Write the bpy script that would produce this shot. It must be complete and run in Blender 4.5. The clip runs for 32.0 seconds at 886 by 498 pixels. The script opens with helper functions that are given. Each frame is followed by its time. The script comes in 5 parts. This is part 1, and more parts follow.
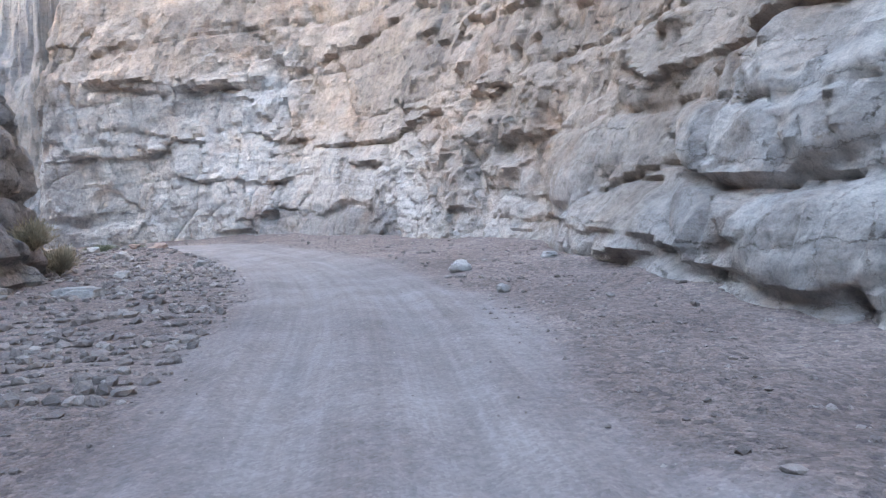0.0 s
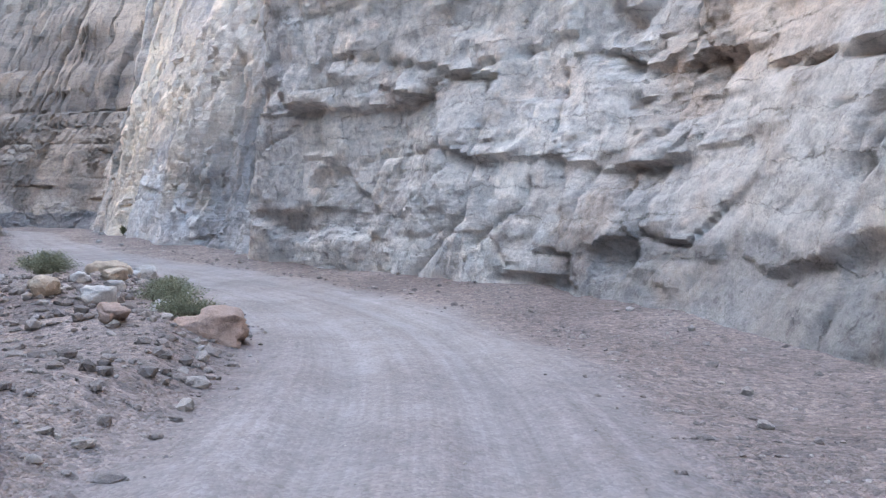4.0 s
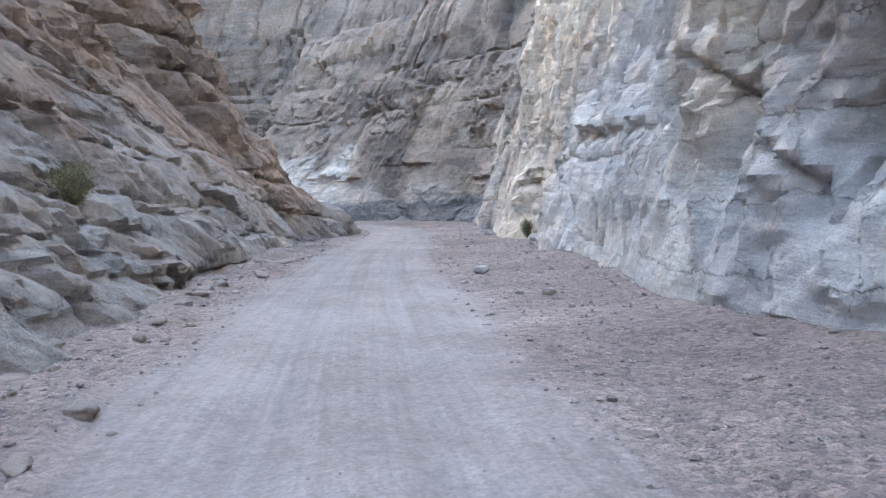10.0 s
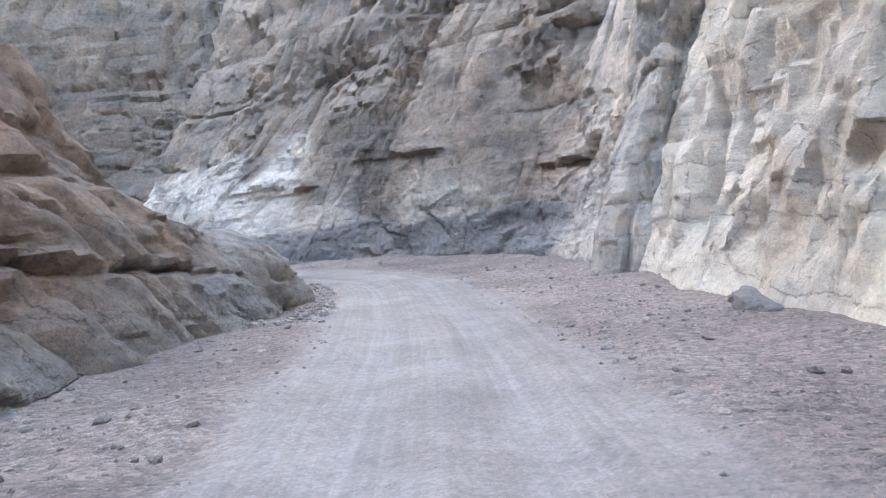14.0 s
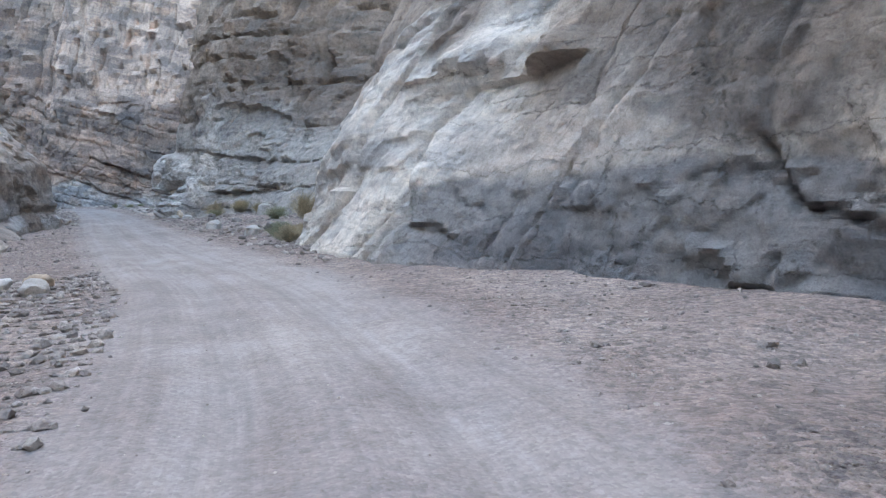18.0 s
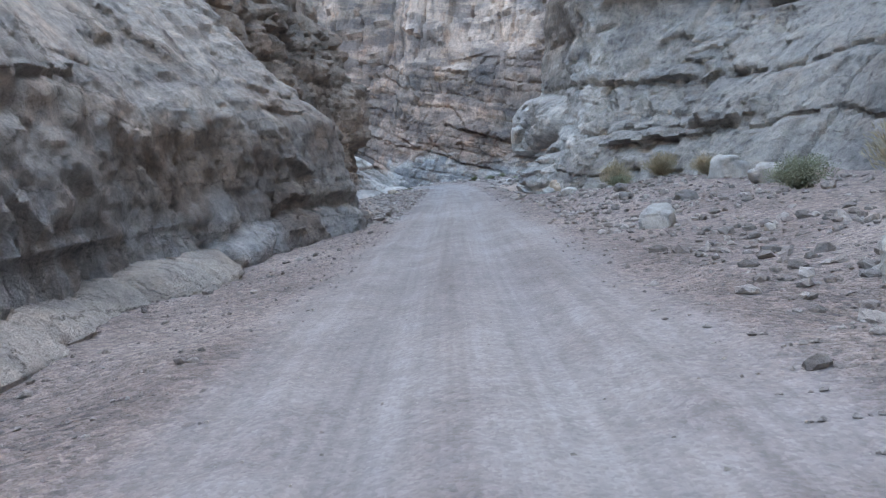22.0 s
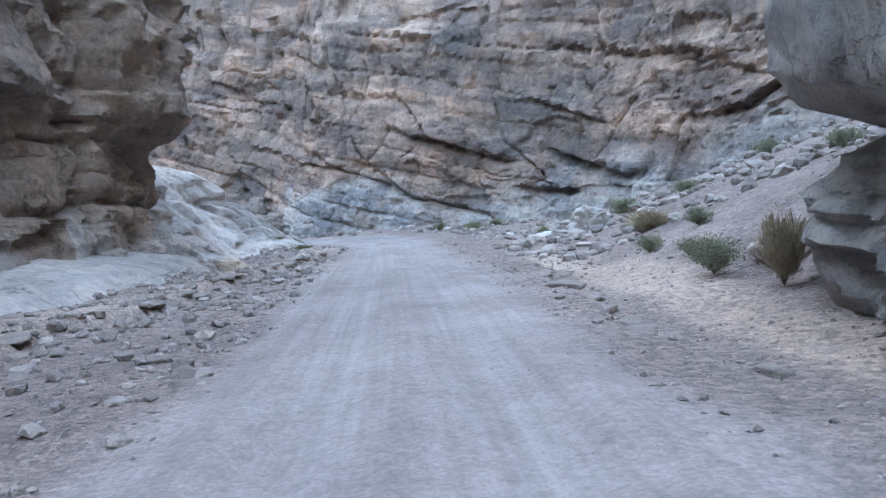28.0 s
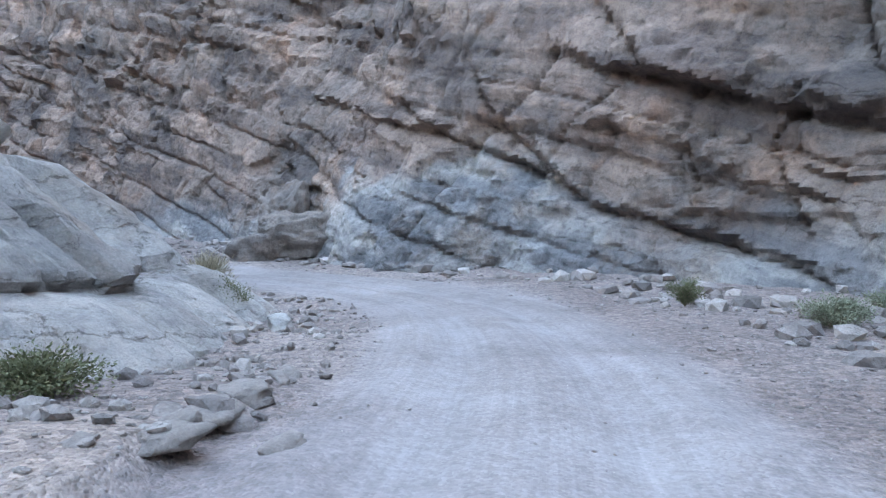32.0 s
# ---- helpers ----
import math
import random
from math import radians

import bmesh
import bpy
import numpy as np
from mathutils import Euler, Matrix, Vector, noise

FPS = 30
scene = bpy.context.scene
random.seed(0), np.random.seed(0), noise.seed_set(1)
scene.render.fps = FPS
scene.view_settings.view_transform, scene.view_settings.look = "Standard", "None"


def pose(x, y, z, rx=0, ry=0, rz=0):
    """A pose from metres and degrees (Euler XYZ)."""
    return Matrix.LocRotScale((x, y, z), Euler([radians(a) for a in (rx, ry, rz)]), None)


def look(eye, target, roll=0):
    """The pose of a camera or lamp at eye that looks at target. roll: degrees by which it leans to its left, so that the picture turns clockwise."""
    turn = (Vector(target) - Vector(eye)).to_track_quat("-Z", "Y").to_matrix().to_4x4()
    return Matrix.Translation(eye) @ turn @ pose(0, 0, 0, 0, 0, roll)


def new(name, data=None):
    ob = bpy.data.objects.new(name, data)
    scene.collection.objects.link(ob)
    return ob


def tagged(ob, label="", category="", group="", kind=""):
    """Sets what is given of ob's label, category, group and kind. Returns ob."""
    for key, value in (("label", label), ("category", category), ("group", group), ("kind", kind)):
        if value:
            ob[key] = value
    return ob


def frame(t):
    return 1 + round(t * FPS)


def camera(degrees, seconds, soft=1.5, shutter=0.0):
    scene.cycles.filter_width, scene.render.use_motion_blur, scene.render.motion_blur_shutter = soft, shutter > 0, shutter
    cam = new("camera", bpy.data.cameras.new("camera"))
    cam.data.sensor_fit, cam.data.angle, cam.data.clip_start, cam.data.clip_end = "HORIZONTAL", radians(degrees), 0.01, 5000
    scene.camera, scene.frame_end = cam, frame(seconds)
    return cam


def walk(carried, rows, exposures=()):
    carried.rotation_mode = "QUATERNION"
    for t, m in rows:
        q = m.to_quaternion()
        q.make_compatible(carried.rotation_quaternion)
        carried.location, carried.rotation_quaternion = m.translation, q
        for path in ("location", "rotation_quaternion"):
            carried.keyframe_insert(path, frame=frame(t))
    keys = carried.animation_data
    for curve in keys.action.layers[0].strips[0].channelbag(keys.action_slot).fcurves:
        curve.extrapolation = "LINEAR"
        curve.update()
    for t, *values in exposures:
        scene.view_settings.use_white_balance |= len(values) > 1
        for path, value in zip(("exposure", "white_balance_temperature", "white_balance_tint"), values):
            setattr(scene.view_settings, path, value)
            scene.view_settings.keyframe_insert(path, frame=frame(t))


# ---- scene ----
cam = camera(59.9, 32.0, soft=1.2, shutter=0.04)
METRES, EYE, TILT, LEAN, TURN = 250.0, 1.6, -7.0, 1.5, 0.0
ROWS = [
    (0.0, 0.0, 0.0, 0.0, -0.0, 0.0, -0.0),
    (0.5, -0.0016, 0.0177, 0.0011, 2.45, 0.68, -2.05),
    (1.0, -0.0033, 0.0343, 0.0022, 4.93, 0.9, -1.65),
    (1.5, -0.0054, 0.0496, 0.0032, 6.67, 0.88, -1.14),
    (2.0, -0.0086, 0.0653, 0.0041, 9.52, 1.31, -2.88),
    (2.5, -0.0122, 0.0795, 0.0049, 14.17, 0.8, -5.21),
    (4.5, -0.0316, 0.1335, 0.007, 31.6, -0.71, -8.19),
    (5.0, -0.0378, 0.1456, 0.0075, 38.73, -1.76, -8.56),
    (5.5, -0.0448, 0.1564, 0.0078, 44.29, -2.05, -7.18),
    (6.0, -0.0533, 0.167, 0.0078, 50.04, -2.93, -6.5),
    (6.5, -0.0632, 0.1765, 0.0077, 56.28, -3.28, -8.08),
    (7.0, -0.0744, 0.1856, 0.0073, 60.87, -3.86, -7.77),
    (7.5, -0.0858, 0.1933, 0.0069, 61.03, -5.49, -2.38),
    (8.0, -0.0993, 0.2006, 0.0063, 58.99, -6.3, 1.2),
    (8.5, -0.112, 0.2068, 0.0055, 57.35, -6.39, 1.78),
    (9.0, -0.1261, 0.2137, 0.0046, 55.5, -5.97, -1.12),
    (9.5, -0.1398, 0.2208, 0.0038, 53.94, -5.34, -4.89),
    (10.0, -0.1541, 0.2285, 0.0032, 53.57, -4.65, -6.86),
    (10.5, -0.169, 0.2367, 0.0026, 54.38, -3.81, -7.28),
    (11.0, -0.1837, 0.2451, 0.002, 54.9, -2.34, -6.68),
    (11.5, -0.1982, 0.2536, 0.0012, 54.84, -2.12, -6.32),
    (12.0, -0.2132, 0.2626, 0.0003, 54.51, -2.59, -5.57),
    (12.5, -0.2281, 0.2716, -0.0003, 53.4, -2.6, -4.85),
    (13.0, -0.2436, 0.2812, -0.001, 52.13, -2.4, -3.98),
    (13.5, -0.2589, 0.2915, -0.0015, 51.65, -2.55, -3.24),
    (15.5, -0.3161, 0.334, -0.0042, 50.53, -3.46, -7.19),
    (16.0, -0.329, 0.3437, -0.0045, 52.2, -3.86, -8.28),
    (16.5, -0.3429, 0.3531, -0.005, 57.14, -4.17, -10.46),
    (17.0, -0.3555, 0.361, -0.0053, 63.81, -4.82, -10.52),
    (17.5, -0.3695, 0.3682, -0.006, 70.31, -6.29, -8.93),
    (18.0, -0.3823, 0.3729, -0.0068, 76.91, -7.99, -8.13),
    (18.5, -0.396, 0.3753, -0.008, 84.38, -9.02, -6.75),
    (19.0, -0.4093, 0.3757, -0.0096, 91.17, -10.94, -5.37),
    (19.5, -0.4224, 0.3747, -0.011, 97.59, -11.38, -5.9),
    (20.0, -0.4357, 0.3728, -0.0124, 100.86, -10.68, -3.92),
    (20.5, -0.4489, 0.3706, -0.0141, 100.75, -10.91, -0.55),
    (21.0, -0.4624, 0.3674, -0.0161, 101.3, -11.78, -0.02),
    (21.5, -0.4763, 0.3641, -0.0182, 102.39, -12.53, -0.54),
    (22.0, -0.4908, 0.3605, -0.0202, 102.41, -12.97, -0.35),
    (22.5, -0.5052, 0.3572, -0.0221, 101.85, -13.14, -0.34),
    (23.0, -0.5199, 0.354, -0.024, 101.46, -12.73, -0.94),
    (23.5, -0.5349, 0.3508, -0.026, 101.23, -12.11, -2.5),
    (24.0, -0.5498, 0.3477, -0.0282, 100.82, -11.25, -4.32),
    (24.5, -0.5651, 0.3443, -0.0303, 100.16, -11.5, -4.24),
    (26.5, -0.626, 0.3323, -0.0374, 101.38, -12.31, -2.52),
    (27.0, -0.6413, 0.3291, -0.0394, 100.57, -10.86, -3.13),
    (27.5, -0.6578, 0.3255, -0.0417, 99.75, -10.07, -3.1),
    (28.0, -0.6742, 0.3221, -0.0439, 98.48, -9.88, -2.75),
    (28.5, -0.6903, 0.3189, -0.046, 97.35, -9.26, -2.61),
    (29.0, -0.707, 0.3154, -0.0483, 96.9, -8.52, -2.41),
    (29.5, -0.7236, 0.312, -0.0505, 96.75, -8.81, -2.77),
    (30.0, -0.7395, 0.3085, -0.0526, 97.98, -8.3, -6.04),
    (30.5, -0.756, 0.305, -0.0549, 100.88, -7.74, -7.4),
    (31.0, -0.7721, 0.3013, -0.057, 103.99, -8.21, -6.49),
    (31.5, -0.7872, 0.2978, -0.0591, 106.88, -7.93, -7.43),
    (32.0, -0.802, 0.2942, -0.0612, 109.9, -9.23, -7.7),
]
EXPOSURES = [(0.0, 4.02, 7120, 13), (4.0, 4.0, 7120, 13), (5.5, 4.02, 7080, 12), (7.0, 4.55, 7000, 11), (9.0, 4.1, 7050, 10), (11.0, 4.2, 7100, 10), (14.0, 4.38, 7250, 10),
             (17.0, 4.35, 7350, 10), (19.0, 4.2, 7600, 9), (21.0, 4.28, 7500, 9), (23.0, 4.3, 7450, 10), (27.0, 4.68, 7300, 10), (32.0, 4.76, 7350, 11)]
walk(cam, [(t, pose(0, 0, EYE, TILT, LEAN, TURN) @ pose(METRES * x, METRES * y, METRES * z, 90 + pitch, roll, yaw)) for t, x, y, z, yaw, pitch, roll in ROWS],
     [(t, stops, kelvin, tint) for t, stops, kelvin, tint in EXPOSURES])


# ---- light ----
world = bpy.data.worlds.new("sky")
scene.world = world
world.use_nodes = True
wn = world.node_tree
sky = wn.nodes.new("ShaderNodeTexSky")
sky.sky_type, sky.sun_disc = "NISHITA", False
SUN_UP, SUN_FROM = 15.0, 262.0          # degrees above the horizon, compass bearing that the sun stands at (y is north)
sky.sun_elevation, sky.sun_rotation = radians(SUN_UP), radians(SUN_FROM)
sky.air_density, sky.dust_density, sky.ozone_density = 1.0, 1.5, 1.0
wn.links.new(sky.outputs[0], wn.nodes["Background"].inputs[0])
wn.nodes["Background"].inputs[1].default_value = 0.15
sun = new("sun", bpy.data.lights.new("sun", "SUN"))
sun.data.energy, sun.data.angle, sun.data.color = 2.2, radians(0.53), (1.0, 0.86, 0.68)
sun.matrix_world = look(
    (100 * math.sin(radians(SUN_FROM)), 100 * math.cos(radians(SUN_FROM)), 100 * math.tan(radians(SUN_UP))), (0, 0, 0))


# ---- numeric noise ----
def hashed(seed, *ints):
    h = np.full(ints[0].shape, (seed * 374761393 + 668265263) & 0xFFFFFFFF, np.uint32)
    for a, m in zip(ints, (2246822519, 3266489917, 668265263)):
        h ^= a.astype(np.int64).astype(np.uint32) * np.uint32(m)
        h = (h << np.uint32(13)) | (h >> np.uint32(19))
        h *= np.uint32(2654435761)
    h ^= h >> np.uint32(15)
    h *= np.uint32(2246822519)
    h ^= h >> np.uint32(13)
    return h.astype(np.float64) / 4294967295.0


def lattice(x, y, z, seed=0):
    """Smooth value noise in -1..1."""
    xi, yi, zi = np.floor(x), np.floor(y), np.floor(z)
    fx, fy, fz = x - xi, y - yi, z - zi
    fx, fy, fz = (a * a * a * (a * (a * 6 - 15) + 10) for a in (fx, fy, fz))
    out = 0
    for i in (0, 1):
        for j in (0, 1):
            for k in (0, 1):
                w = (fx if i else 1 - fx) * (fy if j else 1 - fy) * (fz if k else 1 - fz)
                out = out + w * hashed(seed, xi + i, yi + j, zi + k)
    return out * 2 - 1


def fbm(x, y, z, octaves=4, seed=0, gain=0.5):
    out, a, f = 0, 1.0, 1.0
    for o in range(octaves):
        out = out + a * lattice(x * f + 17.3 * o, y * f - 9.1 * o, z * f + 4.7 * o, seed + o)
        a *= gain
        f *= 2.03
    return out


def cells(u, w, seed=0):
    """Jittered cells of a plane: a tilted facet (-1..1) in each cell, gap to the second nearest, and the cell's chance number."""
    ui, wi = np.floor(u), np.floor(w)
    d1, d2, rnd, facet = np.full(u.shape, 9.0), np.full(u.shape, 9.0), np.zeros(u.shape), np.zeros(u.shape)
    for i in (-1, 0, 1):
        for j in (-1, 0, 1):
            a, b = ui + i, wi + j
            eu, ew = a + 0.15 + 0.7 * hashed(seed, a, b) - u, b + 0.15 + 0.7 * hashed(seed + 7, a, b) - w
            d = np.hypot(eu, ew)
            near = d < d1
            d2 = np.where(near, d1, np.minimum(d2, d))
            rnd = np.where(near, hashed(seed + 13, a, b), rnd)
            facet = np.where(near, (hashed(seed + 17, a, b) * 2 - 1) * eu + (hashed(seed + 19, a, b) * 2 - 1) * ew, facet)
            d1 = np.where(near, d, d1)
    return facet, d2 - d1, rnd


def blocks(u, row, seed=0):
    """Upright joints at uneven steps within each bed: place across the block (-0.5..0.5), metres of a unit to its edge, chance numbers."""
    edge, left, right = np.floor(u), None, None
    pos = lambda k: k + 0.15 + 0.7 * hashed(seed, k, row)
    k = np.where(u < pos(edge), edge - 1, edge)
    left, right = pos(k), pos(k + 1)
    across = (u - left) / (right - left) - 0.5
    return across, np.minimum(u - left, right - u), hashed(seed + 5, k, row), hashed(seed + 9, k, row), hashed(seed + 15, k, row)


def step(a, b, x):
    t = np.clip((x - a) / (b - a), 0, 1)
    return t * t * (3 - 2 * t)


def curve(points, spacing):
    """A smooth line through control rows, sampled at even steps along its x and y."""
    p = np.array(points, float)
    p = np.vstack([2 * p[0] - p[1], p, 2 * p[-1] - p[-2]])
    out = []
    for a, b, c, d in zip(p, p[1:], p[2:], p[3:]):
        t = np.linspace(0, 1, 40, endpoint=False)[:, None]
        out.append(0.5 * (2 * b + (c - a) * t + (2 * a - 5 * b + 4 * c - d) * t * t + (3 * b - a - 3 * c + d) * t ** 3))
    q = np.vstack(out + [p[-2][None]])
    s = np.concatenate([[0], np.cumsum(np.hypot(*np.diff(q[:, :2], axis=0).T))])
    n = max(2, int(s[-1] / spacing))
    t = np.linspace(0, s[-1], n + 1)
    return t, np.stack([np.interp(t, s, q[:, i]) for i in range(q.shape[1])], 1)


def grid_mesh(name, verts, rows, cols, material, attributes=(), flip=False):
    """A sheet of rows x cols vertices as one mesh, with float values on its points."""
    k = np.arange(rows * cols).reshape(rows, cols)
    quads = np.stack([k[:-1, :-1], k[:-1, 1:], k[1:, 1:], k[1:, :-1]], -1).reshape(-1, 4)
    return poly_mesh(name, verts, quads[:, ::-1] if flip else quads, material, attributes)


def poly_mesh(name, verts, faces, material, attributes=(), smooth=True):
    me = bpy.data.meshes.new(name)
    n = faces.shape[1]
    me.vertices.add(len(verts))
    me.vertices.foreach_set("co", np.ascontiguousarray(verts, np.float32).ravel())
    me.loops.add(faces.size)
    me.loops.foreach_set("vertex_index", np.ascontiguousarray(faces, np.int32).ravel())
    me.polygons.add(len(faces))
    me.polygons.foreach_set("loop_start", np.arange(0, faces.size, n, dtype=np.int32))
    me.polygons.foreach_set("use_smooth", np.full(len(faces), smooth))
    for key, values in attributes:
        me.attributes.new(key, "FLOAT", "POINT").data.foreach_set("value", np.ascontiguousarray(values, np.float32).ravel())
    me.update(calc_edges=True)
    me.materials.append(material)
    return new(name, me)


# ---- materials ----
def nodes_of(name, roughness=0.9):
    m = bpy.data.materials.new(name)
    m.use_nodes = True
    n = m.node_tree
    b = n.nodes["Principled BSDF"]
    b.inputs["Roughness"].default_value = roughness
    b.inputs["Specular IOR Level"].default_value = 0.25
    return m, n, b


def noise_node(n, vector, scale, detail=5.0, rough=0.55, stretch=None):
    if stretch:
        mp = n.nodes.new("ShaderNodeMapping")
        mp.inputs["Scale"].default_value = stretch
        n.links.new(vector, mp.inputs[0])
        vector = mp.outputs[0]
    t = n.nodes.new("ShaderNodeTexNoise")
    t.inputs["Scale"].default_value, t.inputs["Detail"].default_value, t.inputs["Roughness"].default_value = scale, detail, rough
    n.links.new(vector, t.inputs["Vector"])
    return t.outputs["Fac"]


def ramp(n, value, stops):
    r = n.nodes.new("ShaderNodeValToRGB")
    e = r.color_ramp.elements
    while len(e) < len(stops):
        e.new(0.5)
    for el, (p, c) in zip(e, stops):
        el.position, el.color = p, (*(c if isinstance(c, tuple) else (c, c, c)), 1)
    n.links.new(value, r.inputs[0])
    return r.outputs[0]


def blend(n, fac, a, b, mode="MIX"):
    x = n.nodes.new("ShaderNodeMix")
    x.data_type, x.blend_type = "RGBA", mode
    for value, socket in ((fac, x.inputs[0]), (a, x.inputs[6]), (b, x.inputs[7])):
        if isinstance(value, (int, float)):
            socket.default_value = value
        elif isinstance(value, tuple):
            socket.default_value = (*value, 1)
        else:
            n.links.new(value, socket)
    return x.outputs[2]


def relief(n, bsdf, layers):
    """Fine relief from (height, metres deep) pairs."""
    last = None
    for height, depth in layers:
        b = n.nodes.new("ShaderNodeBump")
        b.inputs["Strength"].default_value, b.inputs["Distance"].default_value = 1.0, depth
        n.links.new(height, b.inputs["Height"])
        if last:
            n.links.new(last, b.inputs["Normal"])
        last = b.outputs[0]
    n.links.new(last, bsdf.inputs["Normal"])


def read(n, key):
    a = n.nodes.new("ShaderNodeAttribute")
    a.attribute_name = key
    return a.outputs["Fac"]


def warped(n, amount, scale):
    """World place, pushed about by noise, so that nothing runs straight."""
    g = n.nodes.new("ShaderNodeNewGeometry").outputs["Position"]
    t = n.nodes.new("ShaderNodeTexNoise")
    t.inputs["Scale"].default_value, t.inputs["Detail"].default_value = scale, 3
    n.links.new(g, t.inputs["Vector"])
    m = n.nodes.new("ShaderNodeVectorMath")
    m.operation = "MULTIPLY_ADD"
    n.links.new(t.outputs["Color"], m.inputs[0])
    m.inputs[1].default_value = (amount, amount, amount)
    n.links.new(g, m.inputs[2])
    return g, m.outputs[0]


def rock_material(name, pale, mid, dark, varnish, varnish_share=0.5, strata=0.3, streaks=1.0, scoured=((0.47, 0.46, 0.45), (0.36, 0.36, 0.37)), broken=((0.66, 0.64, 0.61), (0.55, 0.54, 0.53)), grain=1.0):
    """Limestone: tones by bed and block, grey beds (strata: their share), stains that run down (streaks), hairline
    joints darkened with crack shade, and grain (its share).
    """
    m, n, b = nodes_of(name, 0.88)
    g, wv = warped(n, 1.2, 0.35)
    # the face's own plane: metres along it, and up through the beds
    plane = n.nodes.new("ShaderNodeCombineXYZ")
    n.links.new(read(n, "along"), plane.inputs[0])
    n.links.new(read(n, "rise"), plane.inputs[2])
    face = plane.outputs[0]
    broad = noise_node(n, wv, 0.13, 4)
    base = ramp(n, broad, [(0.32, dark), (0.47, mid), (0.62, pale)])
    # floods keep the foot of the wall clean and polished
    base = blend(n, read(n, "scour"), base, ramp(n, broad, [(0.36, scoured[1]), (0.58, scoured[0])]))
    # broken: newly broken rock; in DARK, a warm glow put into the colour
    base = blend(n, read(n, "fresh_or_lit"), base, ramp(n, broad, [(0.36, broken[1]), (0.58, broken[0])]))
    base = blend(n, read(n, "band"), base, ramp(n, broad, [(0.36, (0.15, 0.155, 0.17)), (0.58, (0.21, 0.213, 0.225))]))
    beds = read(n, "bed")
    base = blend(n, 0.8, base, ramp(n, beds, [(0.0, (0.54, 0.54, 0.57)), (0.5, (0.97, 0.97, 0.97)), (1.0, (1.36, 1.29, 1.22))]), "MULTIPLY")
    # whole beds weathered grey, here and there
    grey = ramp(n, noise_node(n, face, 1.0, 6, 0.55, (0.17, 1.0, 0.5)), [(0.60 - 0.15 * strata, 0.0), (0.67 - 0.15 * strata, 1.0)])
    base = blend(n, blend(n, 1.0, grey, (strata, strata, strata), "MULTIPLY"), base, blend(n, 1.0, base, (0.50, 0.53, 0.58), "MULTIPLY"))
    # desert varnish and water stains run down the face
    streak = noise_node(n, wv, 0.9, 5, 0.6, (1.0, 1.0, 0.09))
    patch = noise_node(n, wv, 0.22, 5, 0.6)
    stain = blend(n, 1.0, ramp(n, streak, [(0.46, 0.0), (0.66, streaks)]), ramp(n, patch, [(0.44, 0.0), (0.60, varnish_share)]), "MULTIPLY")
    base = blend(n, stain, base, varnish)
    rust = ramp(n, noise_node(n, wv, 0.35, 7, 0.65), [(0.54, 0.0), (0.66, varnish_share)])
    base = blend(n, rust, base, blend(n, 1.0, base, (1.05, 0.90, 0.80), "MULTIPLY"))
    # thin laminae of the bedding
    lamina = noise_node(n, face, 1.0, 6, 0.62, (0.22, 0.22, 4.0))
    base = blend(n, 0.45, base, ramp(n, lamina, [(0.3, (0.78, 0.78, 0.80)), (0.7, (1.15, 1.13, 1.1))]), "MULTIPLY")
    mottle = noise_node(n, g, 2.6, 9, 0.68)
    base = blend(n, 0.75 * grain, base, ramp(n, mottle, [(0.30, (0.46, 0.46, 0.48)), (0.47, (0.96, 0.96, 0.96)), (0.70, (1.36, 1.33, 1.29))]), "MULTIPLY")
    pits = noise_node(n, g, 7.5, 6, 0.72)
    base = blend(n, 0.6 * grain, base, ramp(n, pits, [(0.30, (0.46, 0.45, 0.46)), (0.45, (0.98, 0.98, 0.98)), (0.70, (1.22, 1.21, 1.19))]), "MULTIPLY")
    speck = noise_node(n, g, 26.0, 4, 0.7)
    base = blend(n, 0.5, base, ramp(n, speck, [(0.35, 0.75), (0.65, 1.2)]), "MULTIPLY")
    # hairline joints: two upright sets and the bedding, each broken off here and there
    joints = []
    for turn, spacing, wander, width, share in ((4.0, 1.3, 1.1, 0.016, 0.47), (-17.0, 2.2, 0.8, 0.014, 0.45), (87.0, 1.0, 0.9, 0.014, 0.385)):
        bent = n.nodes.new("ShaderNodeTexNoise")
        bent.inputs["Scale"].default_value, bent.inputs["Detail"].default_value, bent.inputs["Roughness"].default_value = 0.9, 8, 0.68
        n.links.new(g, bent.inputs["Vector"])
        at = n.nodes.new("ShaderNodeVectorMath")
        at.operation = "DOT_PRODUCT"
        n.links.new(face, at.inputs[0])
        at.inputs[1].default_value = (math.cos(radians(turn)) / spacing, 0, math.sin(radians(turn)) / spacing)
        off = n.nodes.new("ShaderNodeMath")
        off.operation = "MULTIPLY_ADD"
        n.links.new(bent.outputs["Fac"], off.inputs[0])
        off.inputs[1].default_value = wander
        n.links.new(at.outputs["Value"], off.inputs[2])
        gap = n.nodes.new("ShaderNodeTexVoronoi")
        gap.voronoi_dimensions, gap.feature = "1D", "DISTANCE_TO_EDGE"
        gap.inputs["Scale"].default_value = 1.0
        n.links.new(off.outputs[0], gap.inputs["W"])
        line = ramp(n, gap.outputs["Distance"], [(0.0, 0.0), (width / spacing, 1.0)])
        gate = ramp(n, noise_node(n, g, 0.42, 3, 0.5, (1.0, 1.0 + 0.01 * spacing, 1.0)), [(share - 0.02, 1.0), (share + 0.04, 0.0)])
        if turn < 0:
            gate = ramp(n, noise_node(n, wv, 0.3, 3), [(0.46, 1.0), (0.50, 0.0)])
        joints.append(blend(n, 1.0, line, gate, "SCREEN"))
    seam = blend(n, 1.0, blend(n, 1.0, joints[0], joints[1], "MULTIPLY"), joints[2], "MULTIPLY")
